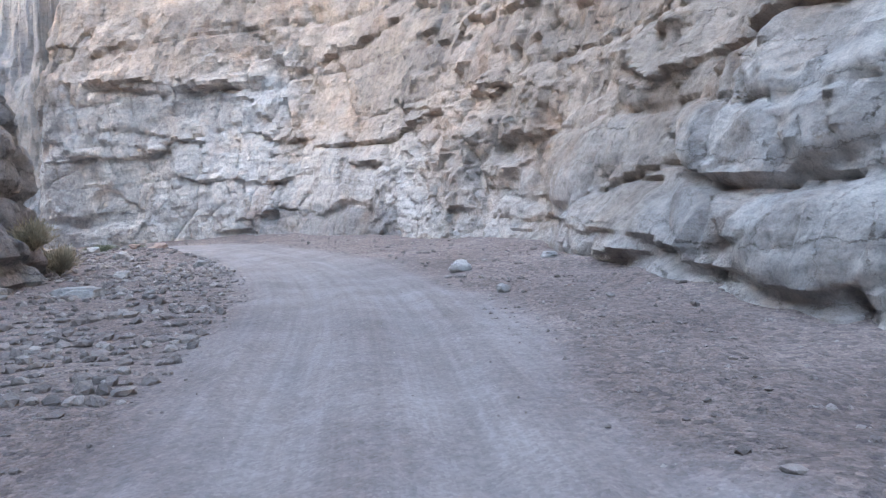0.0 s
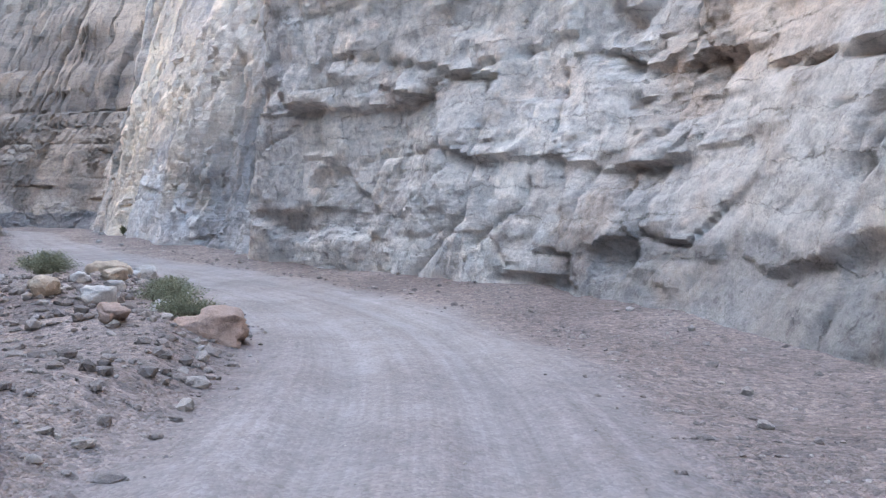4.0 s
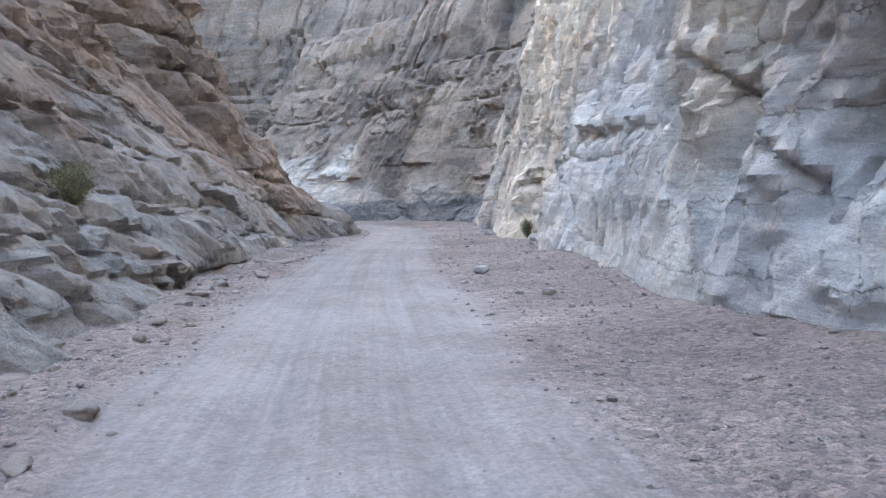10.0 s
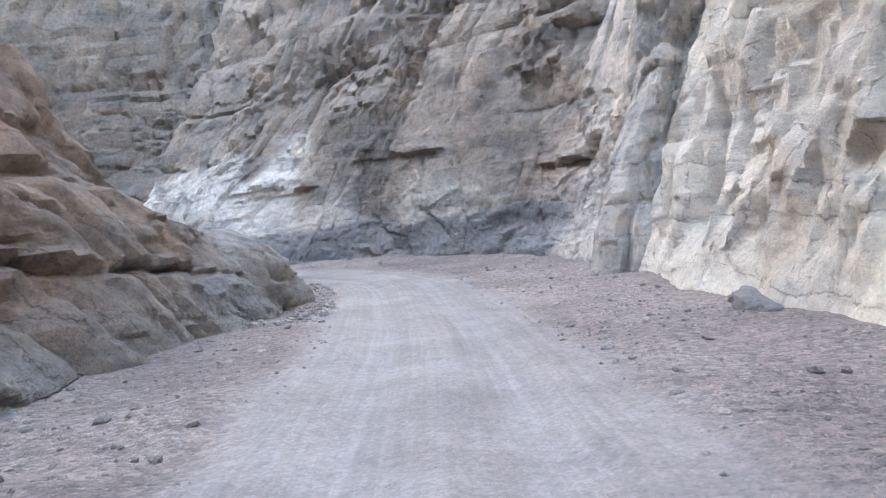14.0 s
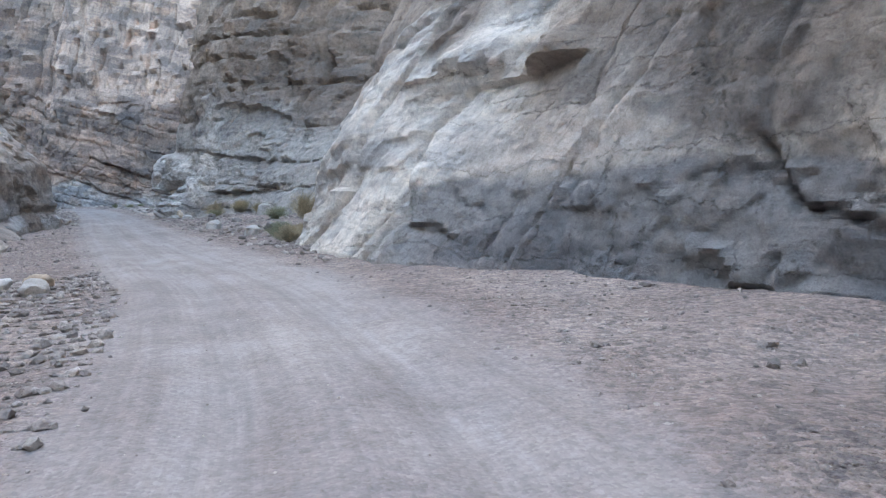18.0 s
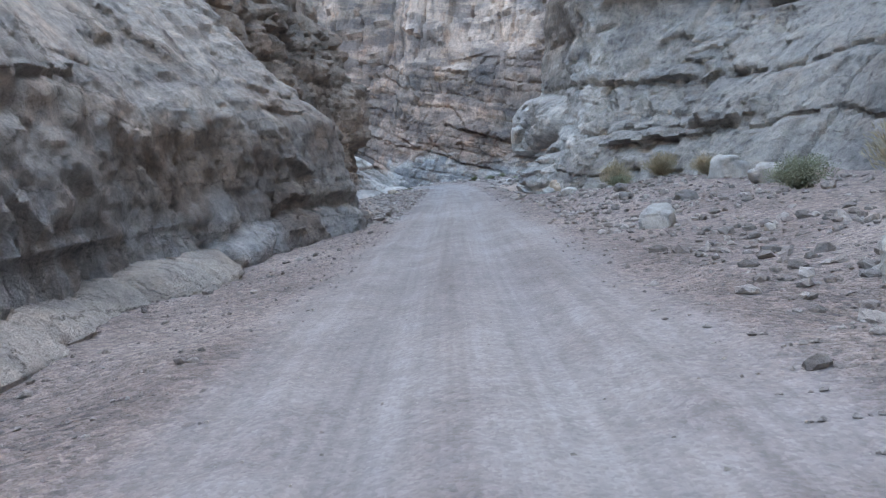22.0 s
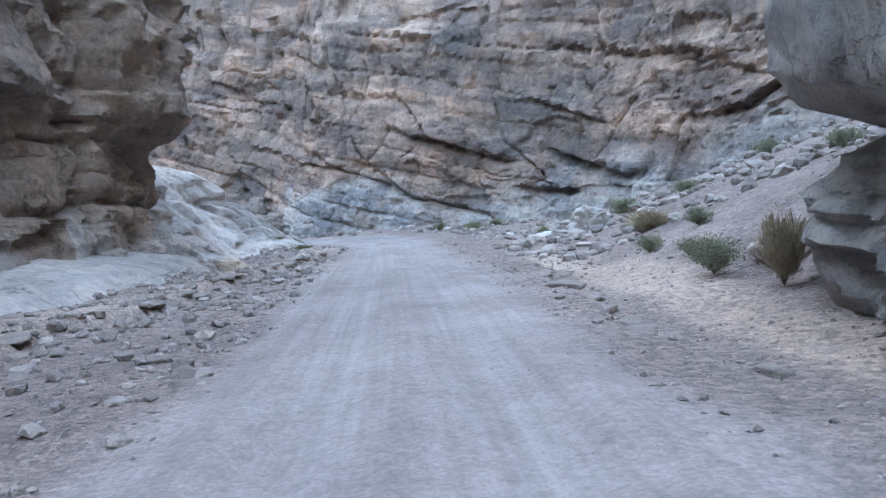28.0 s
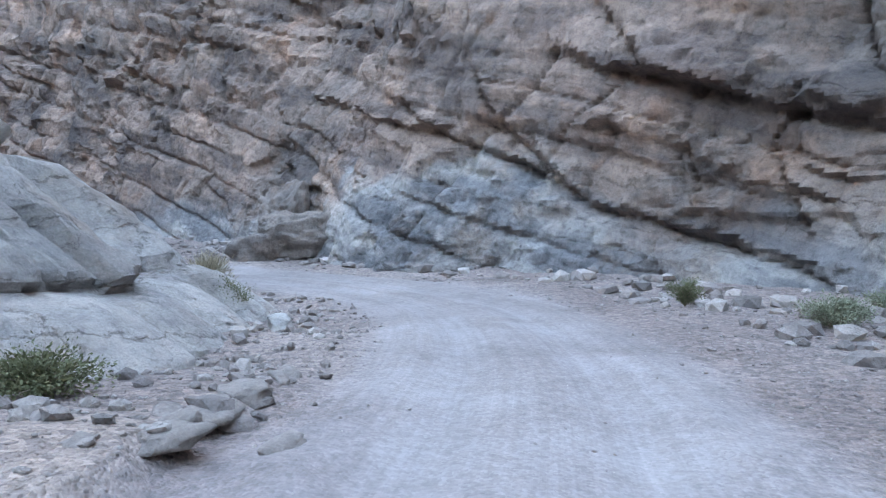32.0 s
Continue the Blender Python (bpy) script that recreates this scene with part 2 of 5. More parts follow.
    # darken the joint lines: shade inside the cracks, put into the rock's colour
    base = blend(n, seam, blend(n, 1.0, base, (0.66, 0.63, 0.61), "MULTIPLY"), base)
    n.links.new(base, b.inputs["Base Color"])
    ridged = n.nodes.new("ShaderNodeTexNoise")
    ridged.noise_type = "RIDGED_MULTIFRACTAL"
    ridged.inputs["Scale"].default_value, ridged.inputs["Detail"].default_value, ridged.inputs["Roughness"].default_value = 0.8, 9, 0.62
    n.links.new(wv, ridged.inputs["Vector"])
    chips = n.nodes.new("ShaderNodeTexVoronoi")
    chips.distance = "CHEBYCHEV"
    chips.inputs["Scale"].default_value = 3.2
    n.links.new(wv, chips.inputs["Vector"])
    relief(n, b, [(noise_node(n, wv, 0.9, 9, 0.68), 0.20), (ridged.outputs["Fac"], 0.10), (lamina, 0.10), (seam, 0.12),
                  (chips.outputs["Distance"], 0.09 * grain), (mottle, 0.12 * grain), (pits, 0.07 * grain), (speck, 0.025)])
    return m


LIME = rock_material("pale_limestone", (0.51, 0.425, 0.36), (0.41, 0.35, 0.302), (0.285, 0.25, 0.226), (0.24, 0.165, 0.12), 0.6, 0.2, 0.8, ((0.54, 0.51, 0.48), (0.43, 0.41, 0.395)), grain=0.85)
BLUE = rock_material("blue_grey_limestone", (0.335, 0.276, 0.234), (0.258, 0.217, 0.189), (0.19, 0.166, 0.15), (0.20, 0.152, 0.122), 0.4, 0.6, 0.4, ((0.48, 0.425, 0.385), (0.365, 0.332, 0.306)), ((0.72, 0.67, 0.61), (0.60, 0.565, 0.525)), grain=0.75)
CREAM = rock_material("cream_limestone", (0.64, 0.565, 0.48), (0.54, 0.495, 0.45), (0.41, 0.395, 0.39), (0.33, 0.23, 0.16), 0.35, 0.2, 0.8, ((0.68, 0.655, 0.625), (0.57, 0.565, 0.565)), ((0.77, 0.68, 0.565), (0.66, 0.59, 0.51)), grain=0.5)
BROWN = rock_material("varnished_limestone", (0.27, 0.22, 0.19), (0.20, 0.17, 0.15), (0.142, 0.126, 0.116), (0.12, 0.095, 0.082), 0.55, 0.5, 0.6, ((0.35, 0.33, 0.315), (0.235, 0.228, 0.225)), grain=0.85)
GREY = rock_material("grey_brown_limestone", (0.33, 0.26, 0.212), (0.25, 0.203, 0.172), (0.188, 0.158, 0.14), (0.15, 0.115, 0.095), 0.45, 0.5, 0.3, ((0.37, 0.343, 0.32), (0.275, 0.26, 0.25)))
# last pair: warm light on the cliff's upper part, as colour
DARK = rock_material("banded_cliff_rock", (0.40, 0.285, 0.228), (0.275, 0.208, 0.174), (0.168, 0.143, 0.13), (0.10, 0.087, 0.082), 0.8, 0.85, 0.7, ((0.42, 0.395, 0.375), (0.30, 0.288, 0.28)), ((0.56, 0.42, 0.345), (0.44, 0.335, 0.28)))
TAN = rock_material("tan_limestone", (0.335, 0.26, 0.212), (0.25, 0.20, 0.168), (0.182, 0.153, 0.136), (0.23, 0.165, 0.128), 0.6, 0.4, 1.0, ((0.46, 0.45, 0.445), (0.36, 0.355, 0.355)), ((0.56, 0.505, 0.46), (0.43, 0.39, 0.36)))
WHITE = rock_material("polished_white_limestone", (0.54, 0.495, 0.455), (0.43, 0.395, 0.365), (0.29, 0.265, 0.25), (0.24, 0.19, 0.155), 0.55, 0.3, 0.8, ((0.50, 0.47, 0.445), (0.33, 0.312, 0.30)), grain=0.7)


def gravel_material():
    """Canyon floor: packed pale road with wheel streaks along it, brownish gravel beside it, sand in the wash."""
    m, n, b = nodes_of("canyon_gravel", 0.95)
    g, wv = warped(n, 0.5, 0.6)
    road = read(n, "road")
    sand = read(n, "sand")
    lane = n.nodes.new("ShaderNodeCombineXYZ")
    n.links.new(read(n, "across"), lane.inputs[0])
    n.links.new(read(n, "along"), lane.inputs[1])
    lane = lane.outputs[0]
    broad = noise_node(n, wv, 0.25, 5)
    patches = noise_node(n, wv, 0.9, 6, 0.62)
    stones = noise_node(n, g, 7.0, 8, 0.72)
    loose = ramp(n, broad, [(0.3, (0.185, 0.150, 0.139)), (0.5, (0.235, 0.193, 0.177)), (0.7, (0.29, 0.243, 0.222))])
    packed = ramp(n, broad, [(0.3, (0.215, 0.190, 0.185)), (0.7, (0.275, 0.246, 0.239))])
    silt = ramp(n, broad, [(0.3, (0.36, 0.285, 0.24)), (0.7, (0.44, 0.355, 0.30))])
    # wheel streaks: lighter and darker lines that run with the road
    streak = noise_node(n, lane, 1.0, 5, 0.6, (2.6, 0.035, 1.0))
    fine_streak = noise_node(n, lane, 1.0, 4, 0.6, (9.0, 0.22, 1.0))
    packed = blend(n, 0.6, packed, ramp(n, streak, [(0.34, (0.80, 0.78, 0.77)), (0.5, (1.0, 1.0, 1.0)), (0.64, (1.15, 1.15, 1.17))]), "MULTIPLY")
    packed = blend(n, 0.7, packed, ramp(n, fine_streak, [(0.34, 0.86), (0.66, 1.12)]), "MULTIPLY")
    wear = blend(n, 1.0, road, ramp(n, patches, [(0.30, 0.75), (0.55, 1.0)]), "MULTIPLY")
    base = blend(n, wear, loose, packed)
    base = blend(n, 0.6, base, ramp(n, patches, [(0.32, 0.82), (0.66, 1.14)]), "MULTIPLY")
    base = blend(n, sand, base, silt)
    # gravel: two sizes of pieces, each its own tone, thin on the road
    v = n.nodes.new("ShaderNodeTexVoronoi")
    v.inputs["Scale"].default_value = 11.0
    small = n.nodes.new("ShaderNodeTexVoronoi")
    small.inputs["Scale"].default_value = 30.0
    n.links.new(g, small.inputs["Vector"])
    n.links.new(g, v.inputs["Vector"])
    hue = ramp(n, v.outputs["Color"], [(0.1, (0.66, 0.65, 0.68)), (0.5, (1.0, 0.97, 0.96)), (0.9, (1.34, 1.25, 1.20))])
    grit = ramp(n, small.outputs["Color"], [(0.1, 0.74), (0.5, 1.0), (0.9, 1.28)])
    part_loose = ramp(n, wear, [(0.0, 0.9), (0.9, 0.08)])
    base = blend(n, ramp(n, wear, [(0.0, 0.8), (1.0, 0.45)]), base, blend(n, 1.0, base, grit, "MULTIPLY"))
    base = blend(n, part_loose, base, blend(n, 1.0, base, hue, "MULTIPLY"))
    base = blend(n, 0.6, base, ramp(n, stones, [(0.33, 0.78), (0.5, 1.0), (0.7, 1.18)]), "MULTIPLY")
    n.links.new(base, b.inputs["Base Color"])
    fine = noise_node(n, g, 38.0, 3, 0.7)
    rough = lambda h: blend(n, 1.0, h, part_loose, "MULTIPLY")
    relief(n, b, [(rough(stones), 0.035), (rough(ramp(n, v.outputs["Distance"], [(0.0, 1.0), (0.6, 0.0)])), 0.03), (streak, 0.03),
                  (rough(ramp(n, small.outputs["Distance"], [(0.0, 1.0), (0.6, 0.0)])), 0.02), (fine, 0.004)])
    return m


GRAVEL = gravel_material()

# ---- the road's line, and the ground ----
ROAD = [(9, -60, 3.4), (4, -30, 1.8), (0, 0, 0), (-2.2, 16.3, -0.9), (-6.7, 30, -1.9), (-13.4, 41.7, -2.8), (-24.9, 50, -3.9),
        (-38.7, 56.8, -5.2), (-53.5, 65.2, -6.5), (-68.5, 74.9, -8.0), (-82.5, 85.1, -9.4), (-95.9, 92.3, -10.5),
        (-109.3, 92.1, -11.6), (-123.1, 88.8, -12.8), (-137.9, 85.4, -14.0), (-153.1, 82.1, -15.1), (-169, 78.6, -16.3),
        (-185.4, 74.9, -17.6), (-201.1, 71.1, -18.9), (-211, 68.8, -19.7), (-218, 65.3, -20.3), (-222, 60, -20.7),
        (-225, 52, -21.2), (-229, 42, -21.8), (-236, 26, -22.6), (-246, 0, -24)]
ROAD_S, ROAD_P = curve(ROAD, 0.5)
ROAD_T = np.gradient(ROAD_P[:, :2], axis=0)
ROAD_T /= np.linalg.norm(ROAD_T, axis=1)[:, None]


def beside(x, y):
    """For points of the plan: metres along the road, metres to its right, and the road's height there."""
    x, y = np.asarray(x, float).ravel(), np.asarray(y, float).ravel()
    k = np.empty(len(x), int)
    for a in range(0, len(x), 20000):
        k[a:a + 20000] = ((x[a:a + 20000, None] - ROAD_P[None, :, 0]) ** 2 + (y[a:a + 20000, None] - ROAD_P[None, :, 1]) ** 2).argmin(1)
    dx, dy = x - ROAD_P[k, 0], y - ROAD_P[k, 1]
    tx, ty = ROAD_T[k, 0], ROAD_T[k, 1]
    along = dx * tx + dy * ty
    right = dx * ty - dy * tx
    far = np.hypot(dx, dy)
    right = np.where(np.abs(along) > 1.0, np.sign(right) * far, right)
    grade = np.gradient(ROAD_P[:, 2])[k] / 0.5
    return ROAD_S[k] + along, right, ROAD_P[k, 2] + grade * np.clip(along, -0.6, 0.6)


def crust_edge(s):
    """Metres left of the last straight at which its terrace of hardened silt breaks off."""
    wander = 0.5 * lattice(s * 0.22, s * 0, s * 0, 21) + 0.18 * lattice(s * 1.3, s * 0, s * 0, 22)
    return np.interp(s, (256, 270, 280, 290, 294, 299, 306, 312, 320), (2.9, 3.4, 4.6, 6.3, 5.0, 4.4, 3.5, 2.8, 2.6)) + 0.7 * wander


def ground_z(x, y, detail=True):
    x, y = np.asarray(x, float).ravel(), np.asarray(y, float).ravel()
    s, r, z = beside(x, y)
    d = np.abs(r)
    # the floor's level and cross fall along the road, then a gentle rise to the walls
    at = (60, 85, 100, 120, 145, 165, 190, 215, 245, 295, 325)
    left = np.interp(s, at, (-0.45, -0.45, -0.40, -0.50, -0.50, -0.42, -0.45, -0.25, -0.14, -0.16, -0.05))
    right = np.interp(s, at, (-0.25, -0.22, -0.25, -0.35, -0.18, -0.10, -0.10, -0.05, 0.04, 0.06, 0.08))
    z = z + (left + right) / 2 + (right - left) * np.clip(r, -7, 7) / 9.5 + np.clip(d - 5.0, 0, 14) * 0.05
    # stony bank on the outside of the first bends
    z = z + 0.30 * step(2.3, 3.6, -r) * step(88, 97, s) * (1 - step(114, 122, s)) * (1 + 0.7 * lattice(x * 0.5, y * 0.5, x * 0, 31))
    # fan of scree below the far cliff
    z = z + 0.30 * np.clip((y - 79.5) * step(-232, -224, x) * step(-176, -192, x), 0, 30)
    if detail:
        zero = np.zeros_like(x)
        z = z + 0.11 * fbm(x * 0.45, y * 0.45, zero, 3, 5) * step(1.4, 3.2, d) + 0.02 * fbm(x * 1.6, y * 1.6, zero, 3, 9)
        wander = 0.5 * lattice(s * 0.22, r * 0, zero, 21) + 0.18 * lattice(s * 1.3, r * 0, zero, 22)
        bank = step(128, 134, s) * (1 - step(168, 174, s))
        z = z + 0.10 * bank * step(0.0, 0.12, -r - 2.75 - wander) + 0.07 * bank * step(0.0, 0.12, -r - 3.7 - 1.4 * wander)
        z = z + 0.24 * step(258, 264, s) * (1 - step(314, 320, s)) * step(0.0, 0.14, -r - crust_edge(s))
        cut = step(262, 268, s) * (1 - step(300, 306, s))
        z = z - 0.22 * cut * step(0.0, 0.14, r - 3.3 - wander)
        rut = np.exp(-((d - 0.82) / 0.28) ** 2)
        z = z - 0.05 * rut + 0.03 * np.exp(-(d / 0.35) ** 2) + 0.04 * np.exp(-((d - 1.55) / 0.22) ** 2) * (1 + lattice(x * 1.1, y * 1.1, x * 0, 17))
    return z


def build_ground():
    step_m = 0.25
    xs, ys = np.arange(-262, 24, step_m), np.arange(-30, 124, step_m)
    cx, cy = np.meshgrid(xs[::8], ys[::8], indexing="ij")
    _, r, _ = beside(cx, cy)
    close = np.abs(r).reshape(cx.shape) < 12.5 + 14 * ((cx < -182) & (cy > 76))
    keep = np.repeat(np.repeat(close, 8, 0), 8, 1)[:len(xs) - 1, :len(ys) - 1]
    i, j = np.nonzero(keep)
    quads = np.stack([i * len(ys) + j, (i + 1) * len(ys) + j, (i + 1) * len(ys) + j + 1, i * len(ys) + j + 1], 1)
    used, quads = np.unique(quads, return_inverse=True)
    quads = quads.reshape(-1, 4)
    x, y = xs[used // len(ys)], ys[used % len(ys)]
    s, r, _ = beside(x, y)
    z = ground_z(x, y)
    d = np.abs(r + 0.35 * lattice(x * 0.3, y * 0.3, x * 0, 3))
    road = 1 - step(1.9, 2.9, d)
    road = road * (0.80 + 0.20 * np.exp(-((np.abs(r) - 0.82) / 0.36) ** 2))
    sand = step(3.8, 4.3, r) * (1 - step(5.0, 6.4, r + 0.8 * lattice(x * 0.4, y * 0.4, x * 0, 44))) * step(272, 278, s) * (1 - step(298, 304, s))
    inland = -r - crust_edge(s)
    sand = np.maximum(sand, 0.85 * step(0.0, 0.3, inland) * (1 - step(0.7, 2.0, inland + 0.9 * lattice(x * 0.5, y * 0.5, x * 0, 46))) * step(260, 266, s) * (1 - step(312, 318, s)))
    # behind the cliffs the same sheet climbs to the upland and goes on, coarse, to the horizon
    gx, gy = np.meshgrid(np.concatenate([[-3000, -1500, -700, -450], np.arange(-330, 110, 6), [250, 700, 1500, 3000]]),
                         np.concatenate([[-3000, -1500, -600, -250], np.arange(-130, 220, 6), [350, 700, 1500, 3000]]), indexing="ij")
    _, gr, gz = beside(gx, gy)
    gz = gz - 2.5 + 56 * step(24, 46, np.abs(gr)) + 9 * fbm(gx.ravel() * 0.02, gy.ravel() * 0.02, gz * 0, 4, 77) * step(44, 70, np.abs(gr))
    n0, rows, cols = len(x), *gx.shape
    k = np.arange(rows * cols).reshape(rows, cols) + n0
    more = np.stack([k[:-1, :-1], k[1:, :-1], k[1:, 1:], k[:-1, 1:]], -1).reshape(-1, 4)
    verts = np.vstack([np.stack([x, y, z], 1), np.stack([gx.ravel(), gy.ravel(), gz], 1)])
    pad = np.zeros(rows * cols)
    ob = poly_mesh("ground", verts, np.vstack([quads, more]), GRAVEL,
                   (("road", np.concatenate([road, pad])), ("sand", np.concatenate([sand, pad])),
                    ("across", np.concatenate([r, pad])), ("along", np.concatenate([s, pad]))))
    tagged(ob, "gravel canyon floor with a pale graded dirt road and wheel tracks", "ground", kind="structure")


build_ground()


# ---- the canyon walls ----
def cliff(name, rows, material, label, side, bed=2.4, joint=3.2, dip=0.0, lean=0.0, rough=1.0, seed=1, spacing=0.14, top=60.0,
          ledge=0.5, bosses=(), shelves=(), cracks=(), scour=3.0, warp=0.4, fresh_or_lit=(), band=(), high=21, flute=0.0, hollow=1.0, aim=(), plain=(), crag=0.0, polish=(), facet=1.0):
    """A rock face along a line of the plan. rows: x, y and how far the face stands back at 4, 12 and 45 m above the
    ground.
    side: +1 where rock lies to the right of the line's direction, -1 to its left. bosses: (metres along the line,
    height, half length, half height, metres proud; minus: a hollow). shelves: (metres proud, metres undercut, then the
    edge's course as (metres along the line, height) from end to end). cracks: (half width, depth, then its course in
    the same way). fresh_or_lit: (from, to along the line, from, to in height, share) of pale, newly broken rock, on
    wall 5 of painted warm light; band: (from, to along the line, height, share) of the dark blue-grey waterline. aim:
    (x, y, from, to), the way in which the face stands back past there.
    plain: (from, to along the line, from, to in height, share) of smooth rock with little bedding. crag: deeper bedding
    higher up.
    polish: (from, to along the line, height) of more scoured rock. facet: depth of the broken faces."""
    s, p = curve(rows, spacing)
    cols = len(s)
    low = np.concatenate([np.arange(-1.6, 7.0, 0.125), np.arange(7.0, 16, 0.24), 16 + (top - 16) * np.linspace(0, 1, high)[:-1] ** 1.6])
    low = low[low < top - 0.2]
    v = np.concatenate([low, top + np.array([1.5, 3.5, 6.0, 9.0, 12.0])])
    n_rows = len(v)

    def smooth_line(a, width):
        w = max(3, int(width / spacing)) | 1
        e = np.pad(a, ((w // 2, w // 2), (0, 0)), mode="edge")
        c = np.cumsum(np.vstack([np.zeros((1, a.shape[1])), e]), 0)
        return (c[w:] - c[:-w]) / w

    def normals(a):
        t = np.gradient(a, axis=0)
        t /= np.linalg.norm(t, axis=1)[:, None] + 1e-9
        return np.stack([t[:, 1], -t[:, 0]], 1) * side

    line0 = p[:, :2]
    line1, line2 = smooth_line(line0, 9), smooth_line(smooth_line(line0, 26), 26)
    n0, n1, n2 = normals(smooth_line(line0, 3)), normals(smooth_line(smooth_line(line0, 12), 9)), normals(line2)
    g = ground_z(line0[:, 0], line0[:, 1], False)
    g = smooth_line(g[:, None], 6)[:, 0]
    V, S = np.meshgrid(v, s, indexing="ij")
    a1, a2 = step(1.0, 9.0, V)[..., None], step(8.0, 30.0, V)[..., None]
    base = line0[None] * (1 - 0.6 * a1) + line1[None] * 0.6 * a1
    nrm = n1[None] * (1 - a2) + n2[None] * a2
    nrm /= np.linalg.norm(nrm, axis=2)[..., None]
    if aim:
        turned = step(aim[2], aim[3], S)[..., None]
        nrm = nrm * (1 - turned) + np.array(aim[:2]) * turned
        nrm /= np.linalg.norm(nrm, axis=2)[..., None]
    push = n0[None] * (1 - a1) + n1[None] * a1
    push /= np.linalg.norm(push, axis=2)[..., None]
    b4, b12, b45 = (np.broadcast_to(c[None], V.shape) for c in p[:, 2:5].T)
    back = np.where(V < 0, V * 0.1, np.where(V < 4, b4 * np.clip(V, 0, 4) / 4,
                    np.where(V < 12, b4 + (b12 - b4) * (V - 4) / 8, b12 + (b45 - b12) * (V - 12) / 33)))
    over = np.clip(V - top, 0, 12)
    back = back + over * 3.2
    X, Y, Z = base[..., 0] + nrm[..., 0] * back, base[..., 1] + nrm[..., 1] * back, g[None] + V
    Z = Z - np.clip(over - 3, 0, 20) * 0.4

    # bedding, joints and bosses
    big = fbm(X * 0.10, Y * 0.10, Z * 0.12, 3, seed)
    mid = fbm(X * 0.33, Y * 0.33, Z * 0.36, 4, seed + 20)
    uu = S + 0.8 * fbm(X * 0.22, Y * 0.22, Z * 0.3, 3, seed + 40) + lean * 10 * np.tanh(V / 10)
    ww = V + g[None] * 0.3 + dip * S + warp * fbm(X * 0.16, Y * 0.16, Z * 0.08, 4, seed + 60)
    bi = ww / bed + 0.45 * lattice(ww / bed * 0.7, ww * 0, ww * 0, seed)
    index, frac = np.floor(bi), bi - np.floor(bi)
    chance = hashed(seed + 3, index, index * 0)
    nextc = hashed(seed + 3, index + 1, index * 0)
    face = chance + (nextc - chance) * step(0.86, 1.0, frac)
    fade = 0.25 + 0.75 * step(-0.25, 0.45, fbm(S * 0.06, index * 3.1, index * 0, 2, seed + 5))
    notch = np.minimum(frac, 1 - frac) * bed
    groove = np.maximum(0.13, 0.8 * np.gradient(v))[:, None]
    part_bed = step(-0.15, 0.35, fbm(S * 0.11, index * 3.1 + 5, index * 0, 2, seed + 6))
    out = (ledge + crag * step(6, 11, V)) * (face - 0.5) * fade - 0.34 * np.sqrt(0.13 / groove) * np.exp(-(notch / groove) ** 2) * part_bed
    out = out + 0.14 * part_bed * np.sqrt(np.clip(np.sin(np.pi * frac), 0, 1))
    # upright panels that run through several beds, then the blocks of each bed
    tall = np.floor(ww / (bed * 3.3) + 0.35 * lattice(S * 0.05, ww * 0, ww * 0, seed + 2))
    pa, pe, p1, p2, p3 = blocks((uu + 0.35 * lattice(ww * 0.5, uu * 0.1, ww * 0, seed + 71)) / (joint * 1.7), tall, seed + 70)
    pe = pe * joint * 1.7
    out = out + 0.6 * (p1 - 0.5) * step(0, 0.3, pe) + 1.1 * (p2 - 0.5) * pa - 0.34 * np.exp(-(pe / 0.19) ** 2) - 0.15 * np.exp(-pe / 0.5)
    loose = 0.35 + 0.65 * step(-0.2, 0.35, fbm(X * 0.08, Y * 0.08, Z * 0.1, 2, seed + 95))
    ba, be, r1, b2, b3 = blocks((uu + 0.12 * mid) / (joint * 0.62) + 7.3, index, seed + 74)
    be = np.minimum(be * joint * 0.62, notch)
    out = out + loose * (0.70 * (r1 - 0.5) * step(0, 0.1 + groove, be) + 0.75 * (b2 - 0.5) * ba + 0.60 * (b3 - 0.5) * (frac - 0.5)
                         - 0.20 * np.exp(-(be / (0.04 + groove)) ** 2) - 0.12 * np.exp(-be / 0.22))
    u2, w2 = uu + 0.25 * mid, ww + 0.2 * big
    thin = np.floor(w2 / (bed * 0.36))
    ca, ce, r2, c2, _ = blocks(u2 / 1.1 + 31, thin, seed + 80)
    ce = np.minimum(ce * 1.1, np.minimum(w2 / (bed * 0.36) - thin, thin + 1 - w2 / (bed * 0.36)) * bed * 0.36)
    crisp = (0.6 + 0.4 * step(0.5, 2.6, V)) * (1 - 0.8 * step(13, 20, V)) * step(-0.1, 0.3, fbm(X * 0.16, Y * 0.16, Z * 0.16, 2, seed + 98))
    out = out + crisp * (0.34 * (r2 - 0.5) * step(0, 0.15, ce) + 0.40 * (c2 - 0.5) * ca - 0.08 * np.exp(-(ce / 0.12) ** 2))
    for s0, s1, h, upto, share in plain:
        out = out * (1 - share * step(s0 - 1, s0 + 1, S + 2 * mid) * (1 - step(s1 - 1, s1 + 1, S + 2 * mid)) * step(h - 0.1, h + 0.1, V) * (1 - step(upto, upto + 3, V + mid)))
    # broken faces: planes tilted every way, at three sizes
    for size, depth, k in ((2.3, 0.36 * facet, 85), (1.0, 0.17 * facet, 87), (0.45, 0.07, 89)):
        f3, e3, r3 = cells((u2 + 0.35 * w2 * lean) / size + 11, w2 / (size * 0.8), seed + k)
        out = out + (0.35 + 0.65 * crisp) * (1 - step(13, 20, V) * (size < 2)) * depth * (1.3 * f3 + 0.35 * (r3 - 0.5) * step(0, 0.25, e3))
